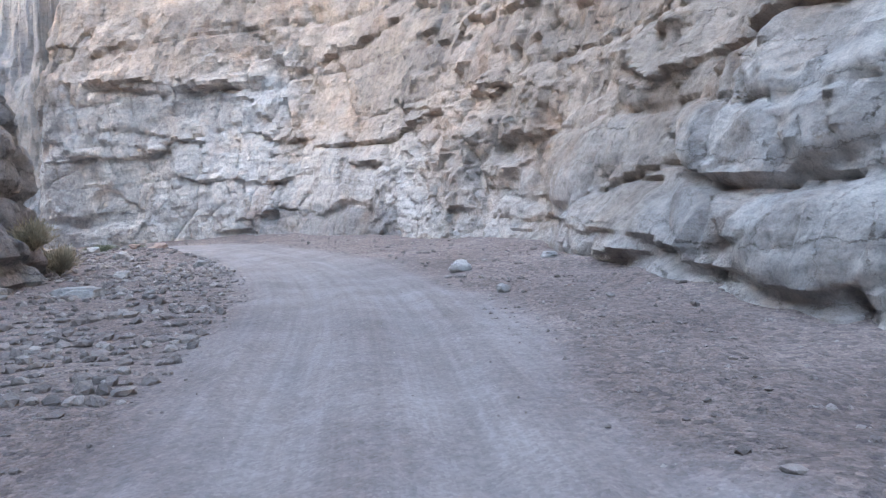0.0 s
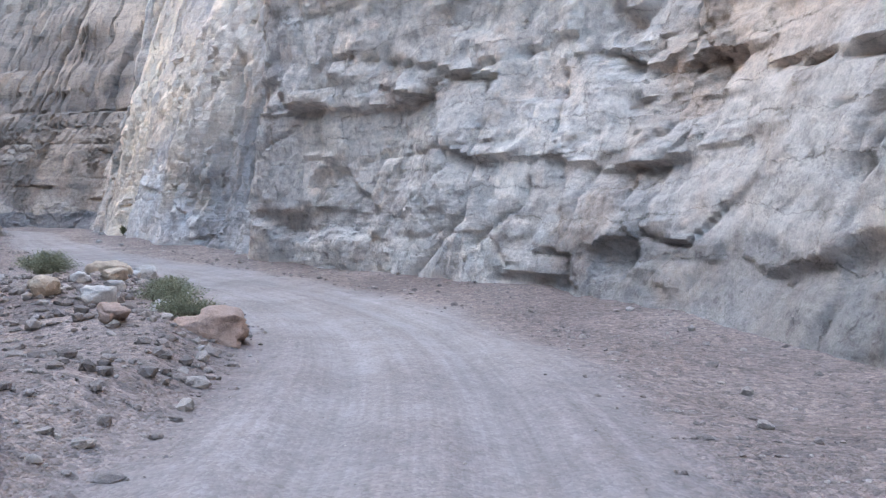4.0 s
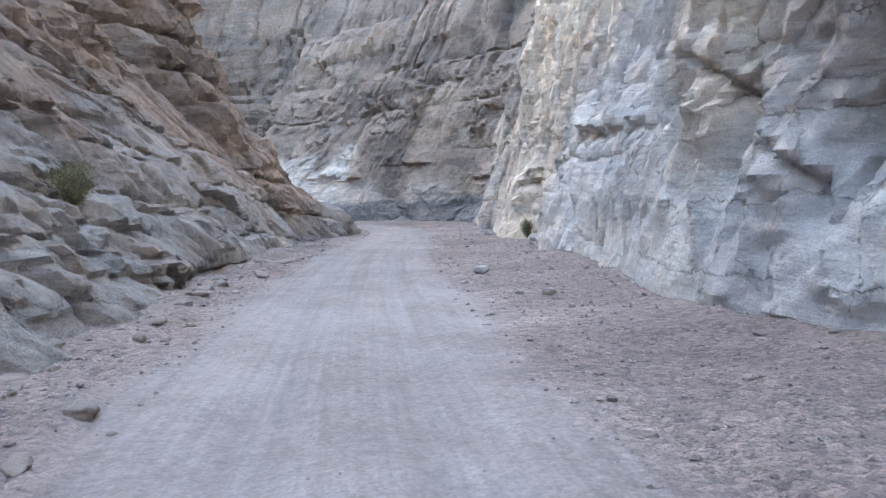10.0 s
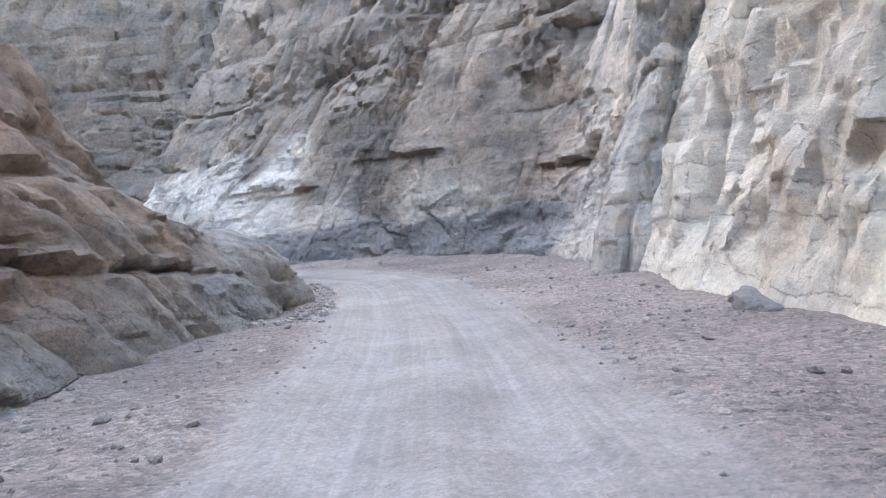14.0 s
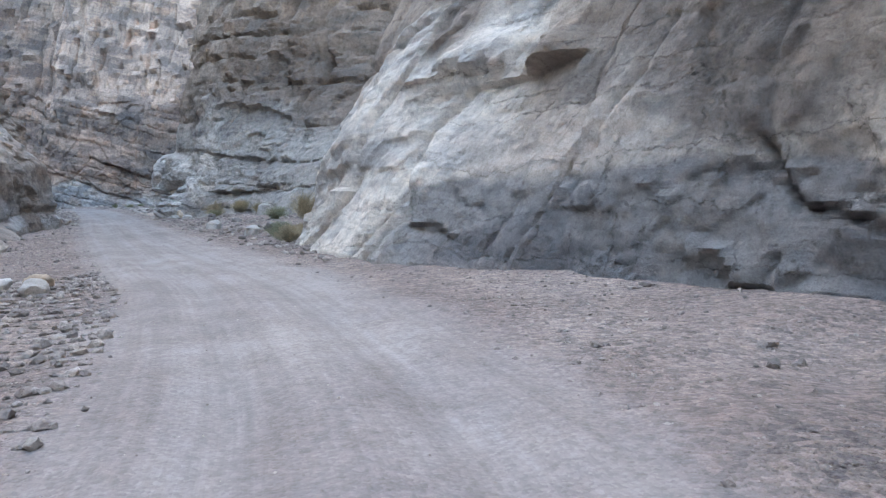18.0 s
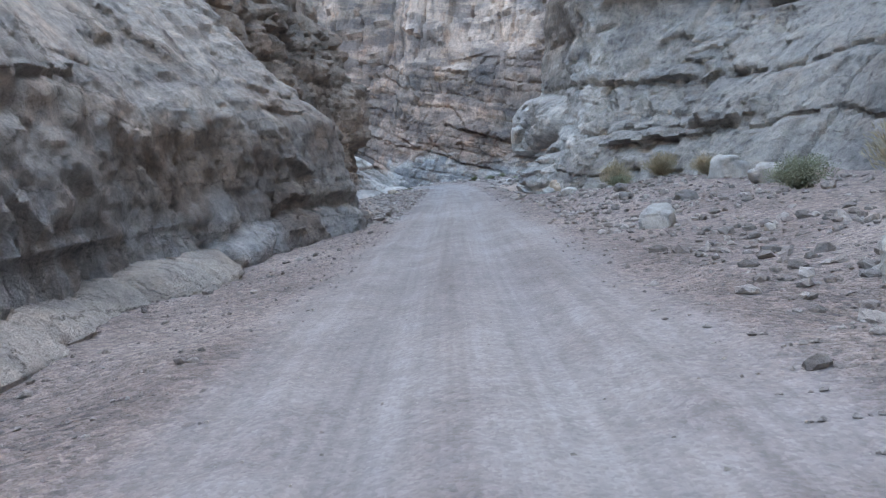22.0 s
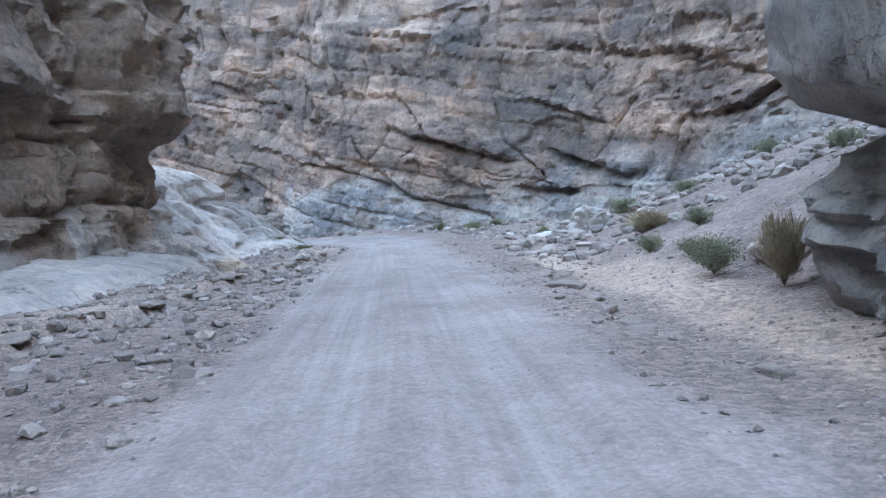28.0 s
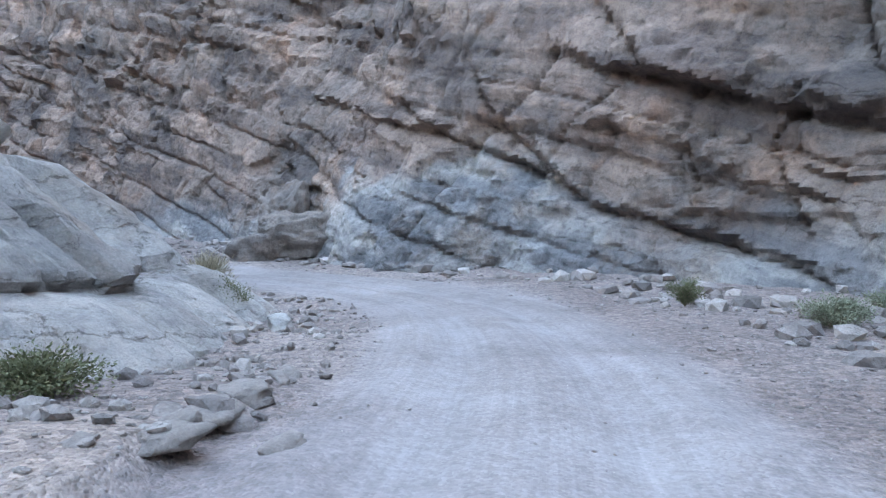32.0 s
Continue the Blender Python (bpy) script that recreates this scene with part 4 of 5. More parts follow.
cliff("cliff_wall_6", [
    (-20, -60, 2, 6, 18), (-15, -30, 2, 6, 18), (-12, -5, 2, 6, 16), (-11, 12, 1.4, 5, 16), (-11.5, 19.5, 1.2, 5, 16), (-12.9, 25.5, 0.6, 3, 14), (-17.6, 30, 3.2, 9, 22),
    (-27, 36.5, 4, 10, 26), (-33, 44.5, 4.2, 10.5, 27), (-38, 50.2, 4.2, 11, 32), (-45, 55.2, 4.2, 11, 38), (-52, 59.4, 4.2, 11, 40),
    (-60, 64.4, 4.0, 12.5, 44), (-67, 68, 2.8, 11.5, 44), (-74, 72.6, 2.6, 11.5, 43), (-81, 77.8, 3.4, 12.3, 42), (-86.3, 82.2, 3.3, 9.5, 34),
    (-89.4, 84.8, 4.4, 9, 31), (-91.8, 86.6, 5.2, 10, 31), (-93.4, 85.4, 4.6, 9, 30), (-95.5, 74, 3.0, 9, 32), (-98, 58, 4.0, 11.7, 35)], BROWN,
    "grey-brown sloping rock wall, water-polished near the road", -1, bosses=((187, 0.9, 3.2, 1.7, 1.1), (176, 8.6, 1.6, 3.0, 1.0), (145, 1.0, 2.6, 0.9, 0.45), (152, 1.0, 3.2, 0.9, 0.4), (138, 1.3, 2.2, 1.0, 0.4), (134, 1.9, 2.2, 1.0, 0.35)), seed=61, bed=2.6, joint=2.8, dip=0.12, ledge=0.15, rough=0.85, scour=4.2, plain=((88, 172, -2.0, 40, 0.25),), aim=(0.0, -1.0, 95, 150),
    shelves=((0.4, 0.4, (156.7, 3.2), (158.1, 3), (159.7, 2.6), (160.7, 1.8)),
             (0.3, 0.3, (134.3, 3), (139.2, 3.2), (143.6, 3.2))),
    cracks=((0.15, 0.7, (150.1, 8.7), (154.6, 8.7), (157.1, 7.2), (162.4, 5.5), (169.8, 3.4)),
             (0.13, 0.6, (135.4, 3.1), (138.8, 2), (141.1, 1.4), (144.6, 0.9)),
             (0.13, 0.6, (131.9, 1.3), (133.2, 1), (137.1, 1.1), (139.9, 1.5)),
             (0.11, 0.5, (143, 5.7), (144.8, 4.9), (149.1, 4.2), (154.7, 3.4)),
             (0.12, 0.6, (143.5, 1.9), (144.6, 1.6), (146.7, 1.1), (144.8, 0.8), (143.5, 0.3)),
             (0.12, 0.6, (148.6, 2), (150.7, 1.9), (152.2, 1.4), (155.3, 0.3)),
             (0.12, 0.5, (156.1, 6.2), (161.4, 7), (173.5, 10.1), (175.6, 11.6)),
             (0.13, 0.6, (160.5, 4.7), (167.5, 5.5), (170.3, 4.4), (176.7, 2.4)),
             (0.11, 0.5, (155.6, 2.1), (158.8, 2.3), (160.9, 1.6), (164.2, 1.3)),
             (0.11, 0.5, (171.7, 4.2), (170.8, 2.8), (167.6, 1.4)),
             (0.2, 0.6, (175.6, 10.1), (172.8, 7.5), (174.2, 5.9), (174.2, 5.3)),
             (0.15, 0.5, (146.9, 8), (150.9, 7.3), (158, 7.6)),
             (0.12, 0.4, (138.3, 1.7), (137.6, 0.9), (137, 0.1)),
             (0.12, 0.4, (135.4, 1.7), (134.5, 0.4))))
cliff("cliff_wall_7", [
    (-80, 58, 3, 8, 24), (-96, 72, 3, 8, 24), (-104, 79.6, 2.2, 6, 20), (-112, 83, 1.2, 4, 18), (-119, 83, 0.8, 4, 19), (-126.5, 82.2, 0.7, 6.5, 26),
    (-133, 80.4, 0.7, 6.5, 26), (-140, 79.1, 0.7, 7, 26), (-146.5, 79.1, 0.7, 7.5, 26), (-150.9, 79.4, 0.5, 8, 26), (-153, 77, 0.9, 7, 24),
    (-154.5, 70, 1.4, 4, 15), (-157, 48, 1.4, 4, 15)], TAN,
    "brown undercut rock wall on a smooth grey foot", -1, seed=71, bed=3.4, joint=4.2, ledge=0.15, rough=0.6, scour=1.3, hollow=0.15, fresh_or_lit=((60, 90, 3.5, 14, 0.9), (75, 90, 1.5, 14, 0.5)), plain=((36, 84, 1.2, 30, 0.65),), bosses=((76, 0.2, 7, 0.9, 0.4),),
    shelves=((0.2, 0.2, (74, 1.5), (77, 1.4), (81.1, 1.2)),
             (0.25, 0.25, (48, 1.6), (56.6, 1.7), (61.3, 1.7))),
    cracks=((0.1, 0.4, (77.2, 3.3), (77.5, 2.8), (76.8, 1.6)),
             (0.1, 0.4, (81.3, 3.5), (79.3, 2.1), (79.3, 1.5)),
             (0.1, 0.4, (73.9, 3.1), (74, 2.4)),
             (0.09, 0.4, (77.2, 1.1), (76.8, 0.3)),
             (0.09, 0.4, (78.2, 1.3), (77.8, 0.3)),
             (0.15, 0.55, (75.3, 3.5), (74.9, 2.3), (73.4, 1.1), (72, 0.2)),
             (0.08, 0.3, (77, 1.2), (76.5, 0.5)),
             (0.08, 0.3, (80.4, 1.1), (79, 0.3)),
             (0.1, 0.35, (77.7, 3.3), (77.2, 2.3)),
             (0.12, 0.5, (61.5, 1.5), (60.6, 0.2)),
             (0.12, 0.5, (55.2, 1.2), (55.2, 0.2)),
             (0.12, 0.4, (69.7, 3.3), (68.5, 1.5))))
cliff("cliff_wall_8", [
    (-140, 62, 1, 3, 14), (-154, 71, 1, 3, 14), (-160, 70.8, 1, 3, 14), (-167, 70, 1, 3, 14), (-174, 68.4, 0.8, 2.6, 13), (-181, 66.2, 0.6, 2, 12),
    (-188, 64.4, 0.4, 1.2, 11), (-194, 63.4, 0.4, 0.6, 12), (-198.4, 62.4, 0.5, 0.6, 12), (-199.6, 57, 1, 2, 12), (-202, 48, 1, 3, 14),
    (-204, 34, 1, 3, 14), (-205, 10, 1, 3, 14)], TAN,
    "dark overhanging rock wall above a polished ledge", -1, seed=83, bed=2.4, joint=3.0, ledge=0.6, scour=1.4, bosses=((60, 8.0, 5, 3.6, 2.0),),
    shelves=((0.8, 0.6, (35, 5), (43.1, 5.9), (47.1, 5.9), (50.1, 5.3), (59, 5.4)),
             (0.3, 0.4, (34, 3.2), (38.9, 3.6), (52, 4.2)),
             (0.3, 0.5, (32.4, 1.7), (37.5, 1.8), (48.9, 1.5), (54, 2.1))))
cliff("cliff_wall_9", [
    (-193, 57, 5, 18, 40), (-196, 62, 5, 18, 40), (-200, 64.6, 5, 18, 40), (-205, 65, 5, 18, 40), (-209, 65.3, 5, 18, 40), (-213, 63.2, 5, 18, 40),
    (-216.6, 60.4, 5, 18, 40), (-218.6, 55.5, 5, 16, 40), (-220, 47, 5, 16, 40), (-224, 34, 5, 16, 40), (-231, 14, 5, 16, 40), (-238, -10, 5, 16, 40)], WHITE,
    "white water-polished limestone hump beside the bend", -1, seed=97, bed=2.4, joint=2.6, ledge=0.14, rough=0.8, top=5.0,
    cracks=((0.1, 0.3, (14, 4.2), (16, 2.6), (17, 0.6)), (0.08, 0.25, (18, 3), (21, 2.2), (23, 0.8)), (0.08, 0.25, (11, 2), (15, 1.7), (20, 1.5)),
            (0.08, 0.25, (12, 3.4), (13.4, 2.4), (13.8, 1))))


cliff("rock_ledge_1", [
    (-125, 80.4, 4, 14, 30), (-128, 81.9, 4, 14, 30), (-131, 81.5, 5, 14, 30), (-134, 80.2, 5, 14, 30), (-137, 80.6, 4, 14, 30), (-139.5, 80.2, 4, 14, 30), (-141.5, 79.3, 4, 14, 30), (-143, 77.6, 4, 14, 30)],
    BLUE, "low smooth pale rock ledge at the cliff's foot", -1, seed=101, bed=1.2, joint=2.4, ledge=0.08, rough=0.35, top=0.75, spacing=0.2)
cliff("rock_ledge_2", [
    (-153, 71, 6, 14, 30), (-158, 73.2, 6, 14, 30), (-166, 72.7, 6, 14, 30), (-174, 70.9, 6, 14, 30), (-182, 68.9, 6, 14, 30), (-190, 67.1, 6, 14, 30),
    (-196, 65.4, 6, 14, 30), (-199, 62, 6, 14, 30)],
    WHITE, "low water-polished pale rock ledge below the overhang", -1, seed=107, bed=1.2, joint=2.6, ledge=0.1, rough=0.4, top=1.0, spacing=0.2)


# ---- loose stones ----
def unit_sphere(level):
    bm = bmesh.new()
    bmesh.ops.create_icosphere(bm, subdivisions=level, radius=1.0)
    v = np.array([x.co[:] for x in bm.verts])
    f = np.array([[x.index for x in p.verts] for p in bm.faces])
    bm.free()
    return v, f


PEBBLE_V, PEBBLE_F = unit_sphere(1)
CHIP_V = np.array([(1, 0, 0), (-1, 0, 0), (0, 1, 0), (0, -1, 0), (0, 0, 1), (0, 0, -1)], float)
CHIP_F = np.array([(a, b, c) if (a + b // 2 + c) % 2 == 0 else (b, a, c) for a in (0, 1) for b in (2, 3) for c in (4, 5)])
BOULDER_V, BOULDER_F = unit_sphere(4)


def stone_material(name, a, b_, c):
    m, n, b = nodes_of(name, 0.9)
    g = n.nodes.new("ShaderNodeNewGeometry")
    tc = g.outputs["Position"]
    base = ramp(n, g.outputs["Random Per Island"], [(0.0, a), (0.5, b_), (1.0, c)])
    mottle = noise_node(n, tc, 3.5, 8, 0.68)
    base = blend(n, 0.8, base, ramp(n, mottle, [(0.3, 0.62), (0.5, 1.0), (0.72, 1.3)]), "MULTIPLY")
    speck = noise_node(n, tc, 32, 4, 0.7)
    base = blend(n, 0.5, base, ramp(n, speck, [(0.35, 0.75), (0.65, 1.2)]), "MULTIPLY")
    n.links.new(base, b.inputs["Base Color"])
    pits = noise_node(n, tc, 9.0, 6, 0.7)
    relief(n, b, [(mottle, 0.07), (pits, 0.03), (speck, 0.012)])
    return m


STONES = stone_material("loose_stones", (0.18, 0.156, 0.146), (0.26, 0.222, 0.205), (0.39, 0.345, 0.315))
GREY_STONE = stone_material("grey_boulder", (0.30, 0.29, 0.29), (0.34, 0.32, 0.31), (0.38, 0.36, 0.34))
TAN_STONE = stone_material("tan_boulder", (0.38, 0.29, 0.22), (0.42, 0.33, 0.26), (0.45, 0.36, 0.28))
RED_STONE = stone_material("reddish_boulder", (0.34, 0.24, 0.20), (0.36, 0.258, 0.216), (0.38, 0.275, 0.23))
PALE_STONE = stone_material("pale_boulder", (0.42, 0.40, 0.38), (0.46, 0.44, 0.415), (0.50, 0.475, 0.45))
CRUST = stone_material("bank_crust", (0.19, 0.162, 0.148), (0.23, 0.197, 0.18), (0.27, 0.232, 0.21))
DARK_STONE = stone_material("dark_boulder", (0.16, 0.15, 0.15), (0.18, 0.17, 0.165), (0.20, 0.185, 0.18))


def scatter(name, label, count, s_range, r_range, sizes, seed, material=None, power=2.2, piece=None):
    """Many small stones along a stretch of the roadside, in one mesh."""
    piece_v, piece_f = piece or (PEBBLE_V, PEBBLE_F)
    rng = np.random.default_rng(seed)
    s = rng.uniform(*s_range, count)
    k = np.clip(np.searchsorted(ROAD_S, s), 0, len(ROAD_S) - 1)
    r = r_range[0] + (r_range[1] - r_range[0]) * rng.random(count)
    clump = lattice(s * 0.35, r * 0.8, s * 0, seed)
    keep = rng.random(count) < 0.35 + 0.65 * step(-0.5, 0.5, clump)
    s, k, r = s[keep], k[keep], r[keep]
    x = ROAD_P[k, 0] + ROAD_T[k, 1] * r
    y = ROAD_P[k, 1] - ROAD_T[k, 0] * r
    z = ground_z(x, y)
    n = len(x)
    size = sizes[0] + (sizes[1] - sizes[0]) * rng.random(n) ** power
    dims = np.stack([rng.uniform(0.75, 1.35, n), rng.uniform(0.65, 1.1, n), rng.uniform(0.4, 0.8, n)], 1) * size[:, None]
    a = rng.uniform(0, 2 * np.pi, n)
    jitter = 1 + rng.uniform(-0.26, 0.26, (n, len(piece_v)))
    p = piece_v[None] * jitter[..., None] * dims[:, None]
    tilt = rng.uniform(-0.5, 0.5, n)[:, None]
    p = np.stack([p[..., 0], p[..., 1] * np.cos(tilt) - p[..., 2] * np.sin(tilt), p[..., 1] * np.sin(tilt) + p[..., 2] * np.cos(tilt)], -1)
    ca, sa = np.cos(a)[:, None], np.sin(a)[:, None]
    q = np.stack([p[..., 0] * ca - p[..., 1] * sa + x[:, None], p[..., 0] * sa + p[..., 1] * ca + y[:, None],
                  p[..., 2] + (z + dims[:, 2] * 0.35)[:, None]], -1)
    f = (piece_f[None] + (np.arange(n) * len(piece_v))[:, None, None]).reshape(-1, 3)
    ob = poly_mesh(name, q.reshape(-1, 3), f, material or STONES, smooth=False)
    return tagged(ob, label, "gravel", kind="stuff")


ALL = (58, 372)
CHIP = (CHIP_V, CHIP_F)
scatter("gravel", "loose brownish gravel along the roadside", 30000, ALL, (2.0, 6.5), (0.012, 0.05), 1, power=2.5, piece=CHIP)
scatter("gravel", "loose brownish gravel along the roadside", 30000, ALL, (-6.5, -2.0), (0.012, 0.05), 2, power=2.5, piece=CHIP)
scatter("rubble", "angular rubble at the foot of the cliffs", 4600, ALL, (2.5, 7.5), (0.025, 0.11), 3, power=4.5)
scatter("rubble", "angular rubble at the foot of the cliffs", 4600, ALL, (-6.5, -2.6), (0.025, 0.11), 4, power=4.5)
scatter("road_gravel", "small stones pressed into the dirt road", 7000, ALL, (-2.3, 2.3), (0.006, 0.024), 5, power=3, piece=CHIP)
scatter("bank_rubble", "heaped angular stones on the bank of the first bend", 12000, (68, 124), (-8.0, -2.3), (0.02, 0.14), 6, power=4)
scatter("bank_rubble", "heaped stones and gravel on the inner side of the bend", 13000, (188, 224), (-7.0, -2.2), (0.018, 0.11), 7, power=4)
scatter("bank_rubble", "stones and broken slabs on the cut bank beside the road", 9000, (258, 332), (-9.0, -2.3), (0.02, 0.17), 10, power=4)
scatter("wash_rubble", "pale cobbles strewn over the side wash", 2600, (262, 300), (6.2, 24.0), (0.02, 0.18), 8, power=4)
scatter("wash_rubble", "pale cobbles strewn over the side wash", 11000, (298, 360), (4.2, 24.0), (0.025, 0.36), 11, power=4)
scatter("wash_rubble", "pale cobbles strewn over the side wash", 6000, (222, 268), (3.2, 11.0), (0.02, 0.16), 9, power=4)


STONE, ROCK = unit_sphere(3), unit_sphere(5)


def boulder(name, x, y, size, material, label, seed, turn=0.0, squareness=0.5, sink=0.22, level=None, rugged=1.8):
    """One rock: a faceted, worn lump, partly sunk in the ground. size: length, width, height."""
    v, f = level or (BOULDER_V, BOULDER_F)
    p = np.sign(v) * np.abs(v) ** (1 - 0.55 * squareness)
    p = p / np.abs(p).max()
    q = v * 1.3 + seed * 3.7
    cut = np.random.default_rng(seed)
    for _ in range(9):                                   # broken faces
        d = cut.normal(size=3)
        d /= np.linalg.norm(d)
        h = p @ d
        lim = cut.uniform(0.62, 0.95) * h.max()
        p = p - np.clip(h - lim, 0, 9)[:, None] * 0.9 * d
    bump = rugged * 0.10 * fbm(q[:, 0], q[:, 1], q[:, 2], 4, seed) + rugged * 0.03 * fbm(q[:, 0] * 5, q[:, 1] * 5, q[:, 2] * 5, 3, seed + 3)
    p = p * (1 + bump)[:, None] * np.array(size) / 2
    p[:, 2] += size[2] * (0.5 - sink)
    c, s_ = math.cos(turn), math.sin(turn)
    p = np.stack([p[:, 0] * c - p[:, 1] * s_, p[:, 0] * s_ + p[:, 1] * c, p[:, 2]], 1)
    ob = poly_mesh(name, p, f, material)
    ob.location = (x, y, float(ground_z([x], [y])[0]))
    return tagged(ob, label, "boulder")


# on the bank of the first bend
boulder("boulder", -14.6, 38.8, (1.3, 0.85, 0.58), RED_STONE, "large reddish boulder on the stony bank beside the road", 71, 0.5, 0.45, 0.3, rugged=2.6)
boulder("boulder", -24.9, 47, (0.85, 0.72, 0.72), GREY_STONE, "dark grey upright boulder at the road's edge", 2, 0.2, rugged=2)
boulder("boulder", -24, 44.9, (1.15, 0.7, 0.6), TAN_STONE, "long tan boulder on the stony bank", 3, 0.6)
boulder("boulder", -22.8, 44, (0.62, 0.55, 0.45), TAN_STONE, "tan boulder with a white top among rubble", 4, 1.3)
boulder("boulder", -23.3, 43.4, (0.5, 0.4, 0.32), PALE_STONE, "pale rock beside a tan boulder", 50, 0.9)
boulder("boulder", -24.2, 45.9, (0.42, 0.36, 0.32), PALE_STONE, "small pale rock between two boulders", 5, 0.3)
boulder("boulder", -20.8, 44.3, (0.72, 0.48, 0.36), PALE_STONE, "flat-topped white block on the bank", 6, 0.4, 0.95)
boulder("boulder", -18.4, 39.9, (0.68, 0.55, 0.45), PALE_STONE, "pale angular boulder on the bank", 7, 0.9)
boulder("boulder", -19.4, 39.5, (0.6, 0.5, 0.45), TAN_STONE, "tan boulder on the bank above the road", 8, 2)
boulder("boulder", -15.3, 37.6, (0.55, 0.4, 0.3), RED_STONE, "pinkish stone half sunk in the bank", 9, 2.6)
boulder("boulder", -18.6, 42.2, (0.4, 0.3, 0.26), GREY_STONE, "grey angular stone on the bank", 10, 1.1)
boulder("boulder", -16.9, 40, (0.45, 0.35, 0.28), PALE_STONE, "pale stone lying in the rubble of the bank", 11, 0.2)
boulder("boulder", -21.6, 43, (0.5, 0.4, 0.3), GREY_STONE, "grey stone lying in the rubble of the bank", 51, 0.7)
boulder("boulder", -8.8, 27.4, (0.52, 0.42, 0.34), GREY_STONE, "grey stone at the road's edge", 13, 0.8)
boulder("boulder", -9.1, 29.1, (0.26, 0.22, 0.18), GREY_STONE, "small grey stone at the road's edge", 14, 1.7)
boulder("boulder", -13.6, 31.9, (0.66, 0.5, 0.36), GREY_STONE, "grey boulder on the rubble bank", 16, 1)
boulder("boulder", -12.6, 30.4, (0.5, 0.36, 0.26), PALE_STONE, "pale flat stone on the rubble bank", 52, 2.1, 0.8)
boulder("boulder", -8.6, 17.6, (1.2, 0.7, 0.34), GREY_STONE, "flat grey boulder in the roadside rubble", 15, 0.3)
boulder("boulder", -10.4, 24.4, (0.6, 0.42, 0.3), GREY_STONE, "grey stone in the roadside rubble", 53, 1.5)
boulder("boulder", 0.4, 19.2, (0.6, 0.46, 0.38), PALE_STONE, "pale rounded stone at the foot of the cliff", 17, 0.4)
boulder("boulder", 1.1, 14.7, (0.28, 0.24, 0.24), GREY_STONE, "grey stone on the gravel shoulder", 18, 0.9)
boulder("boulder", 2.8, 20.6, (0.45, 0.32, 0.22), GREY_STONE, "grey stone under the overhanging rock", 19, 0.1)
# along the straight under the cream cliff
boulder("boulder", -50.1, 67.9, (0.26, 0.2, 0.18), GREY_STONE, "grey stone on the gravel shoulder", 20, 0.5)
boulder("boulder", -54.3, 69.5, (0.4, 0.32, 0.3), GREY_STONE, "upright grey stone at the edge of the road", 21, 0.2)
boulder("boulder", -76, 87.8, (1.6, 0.7, 0.4), DARK_STONE, "flat dark rock at the foot of the cream cliff", 22, 2.5)
boulder("boulder", -65.4, 81.8, (0.95, 0.7, 0.36), GREY_STONE, "flat grey slab beside a shrub", 23, 2.4, 0.8)
# inner side of the second bend
boulder("boulder", -99.9, 90.3, (1.1, 0.9, 0.85), PALE_STONE, "large pale boulder in a heap beside the road", 25, 0.7, 0.35, rugged=2.6)
boulder("boulder", -100.9, 89.4, (0.8, 0.7, 0.6), TAN_STONE, "brownish boulder in a heap beside the road", 26, 1.8, 0.35, rugged=2.4)
boulder("boulder", -99.5, 89.9, (0.44, 0.38, 0.36), TAN_STONE, "tan rock leaning on a pale boulder", 27, 0.4)
boulder("boulder", -100.4, 89.1, (0.4, 0.34, 0.3), GREY_STONE, "grey angular rock between two boulders", 64, 0.6, rugged=2)
boulder("boulder", -99.3, 89.3, (0.3, 0.26, 0.22), TAN_STONE, "small brown rock at the foot of a boulder heap", 65, 2.6, rugged=2)
boulder("boulder", -99, 90.3, (0.26, 0.22, 0.2), GREY_STONE, "small grey rock at the foot of a boulder heap", 24, 0.2)
boulder("boulder", -98.1, 89.2, (0.9, 0.6, 0.32), GREY_STONE, "flat grey rock on the gravel heap", 28, 2.2, 0.7)
boulder("boulder", -96.9, 88.2, (0.6, 0.45, 0.3), GREY_STONE, "grey rock on the gravel heap", 54, 1.2)
boulder("boulder", -112.4, 87.8, (0.68, 0.5, 0.4), GREY_STONE, "grey rock on a small pile by the road", 29, 0.2)
boulder("boulder", -113.6, 87.6, (0.55, 0.45, 0.4), TAN_STONE, "brownish rock on a small pile by the road", 30, 1.2)
boulder("boulder", -113, 87, (0.5, 0.4, 0.34), PALE_STONE, "pale rock on a small pile by the road", 32, 2.4)
# right bank of the long straight
boulder("boulder", -132, 91.8, (1.1, 0.65, 0.5), GREY_STONE, "long flat grey boulder on the gravel bank", 34, 2.9, 0.8)
boulder("boulder", -133.6, 92.6, (0.8, 0.55, 0.5), DARK_STONE, "dark boulder on the gravel bank", 55, 0.6)
boulder("boulder", -140.4, 89.5, (1, 0.7, 0.55), GREY_STONE, "large flat-topped grey block on the bank", 36, 2.9, 0.9)
boulder("boulder", -148.2, 88.9, (0.45, 0.38, 0.3), DARK_STONE, "dark stone on the gravel bank", 37, 0.6)
boulder("boulder", -151.6, 88.7, (0.66, 0.5, 0.4), DARK_STONE, "dark rock on the gravel bank", 35, 0.4)
boulder("boulder", -146.6, 90.6, (0.7, 0.5, 0.4), DARK_STONE, "dark broken rock on the stony bank", 56, 1.4)
boulder("boulder", -151.8, 92.4, (1.6, 1.2, 1), GREY_STONE, "broken grey boulder on the slope", 38, 0.6)
boulder("boulder", -148.6, 93.2, (1.2, 0.9, 0.8), GREY_STONE, "grey boulder among shrubs on the slope", 40, 1.4)
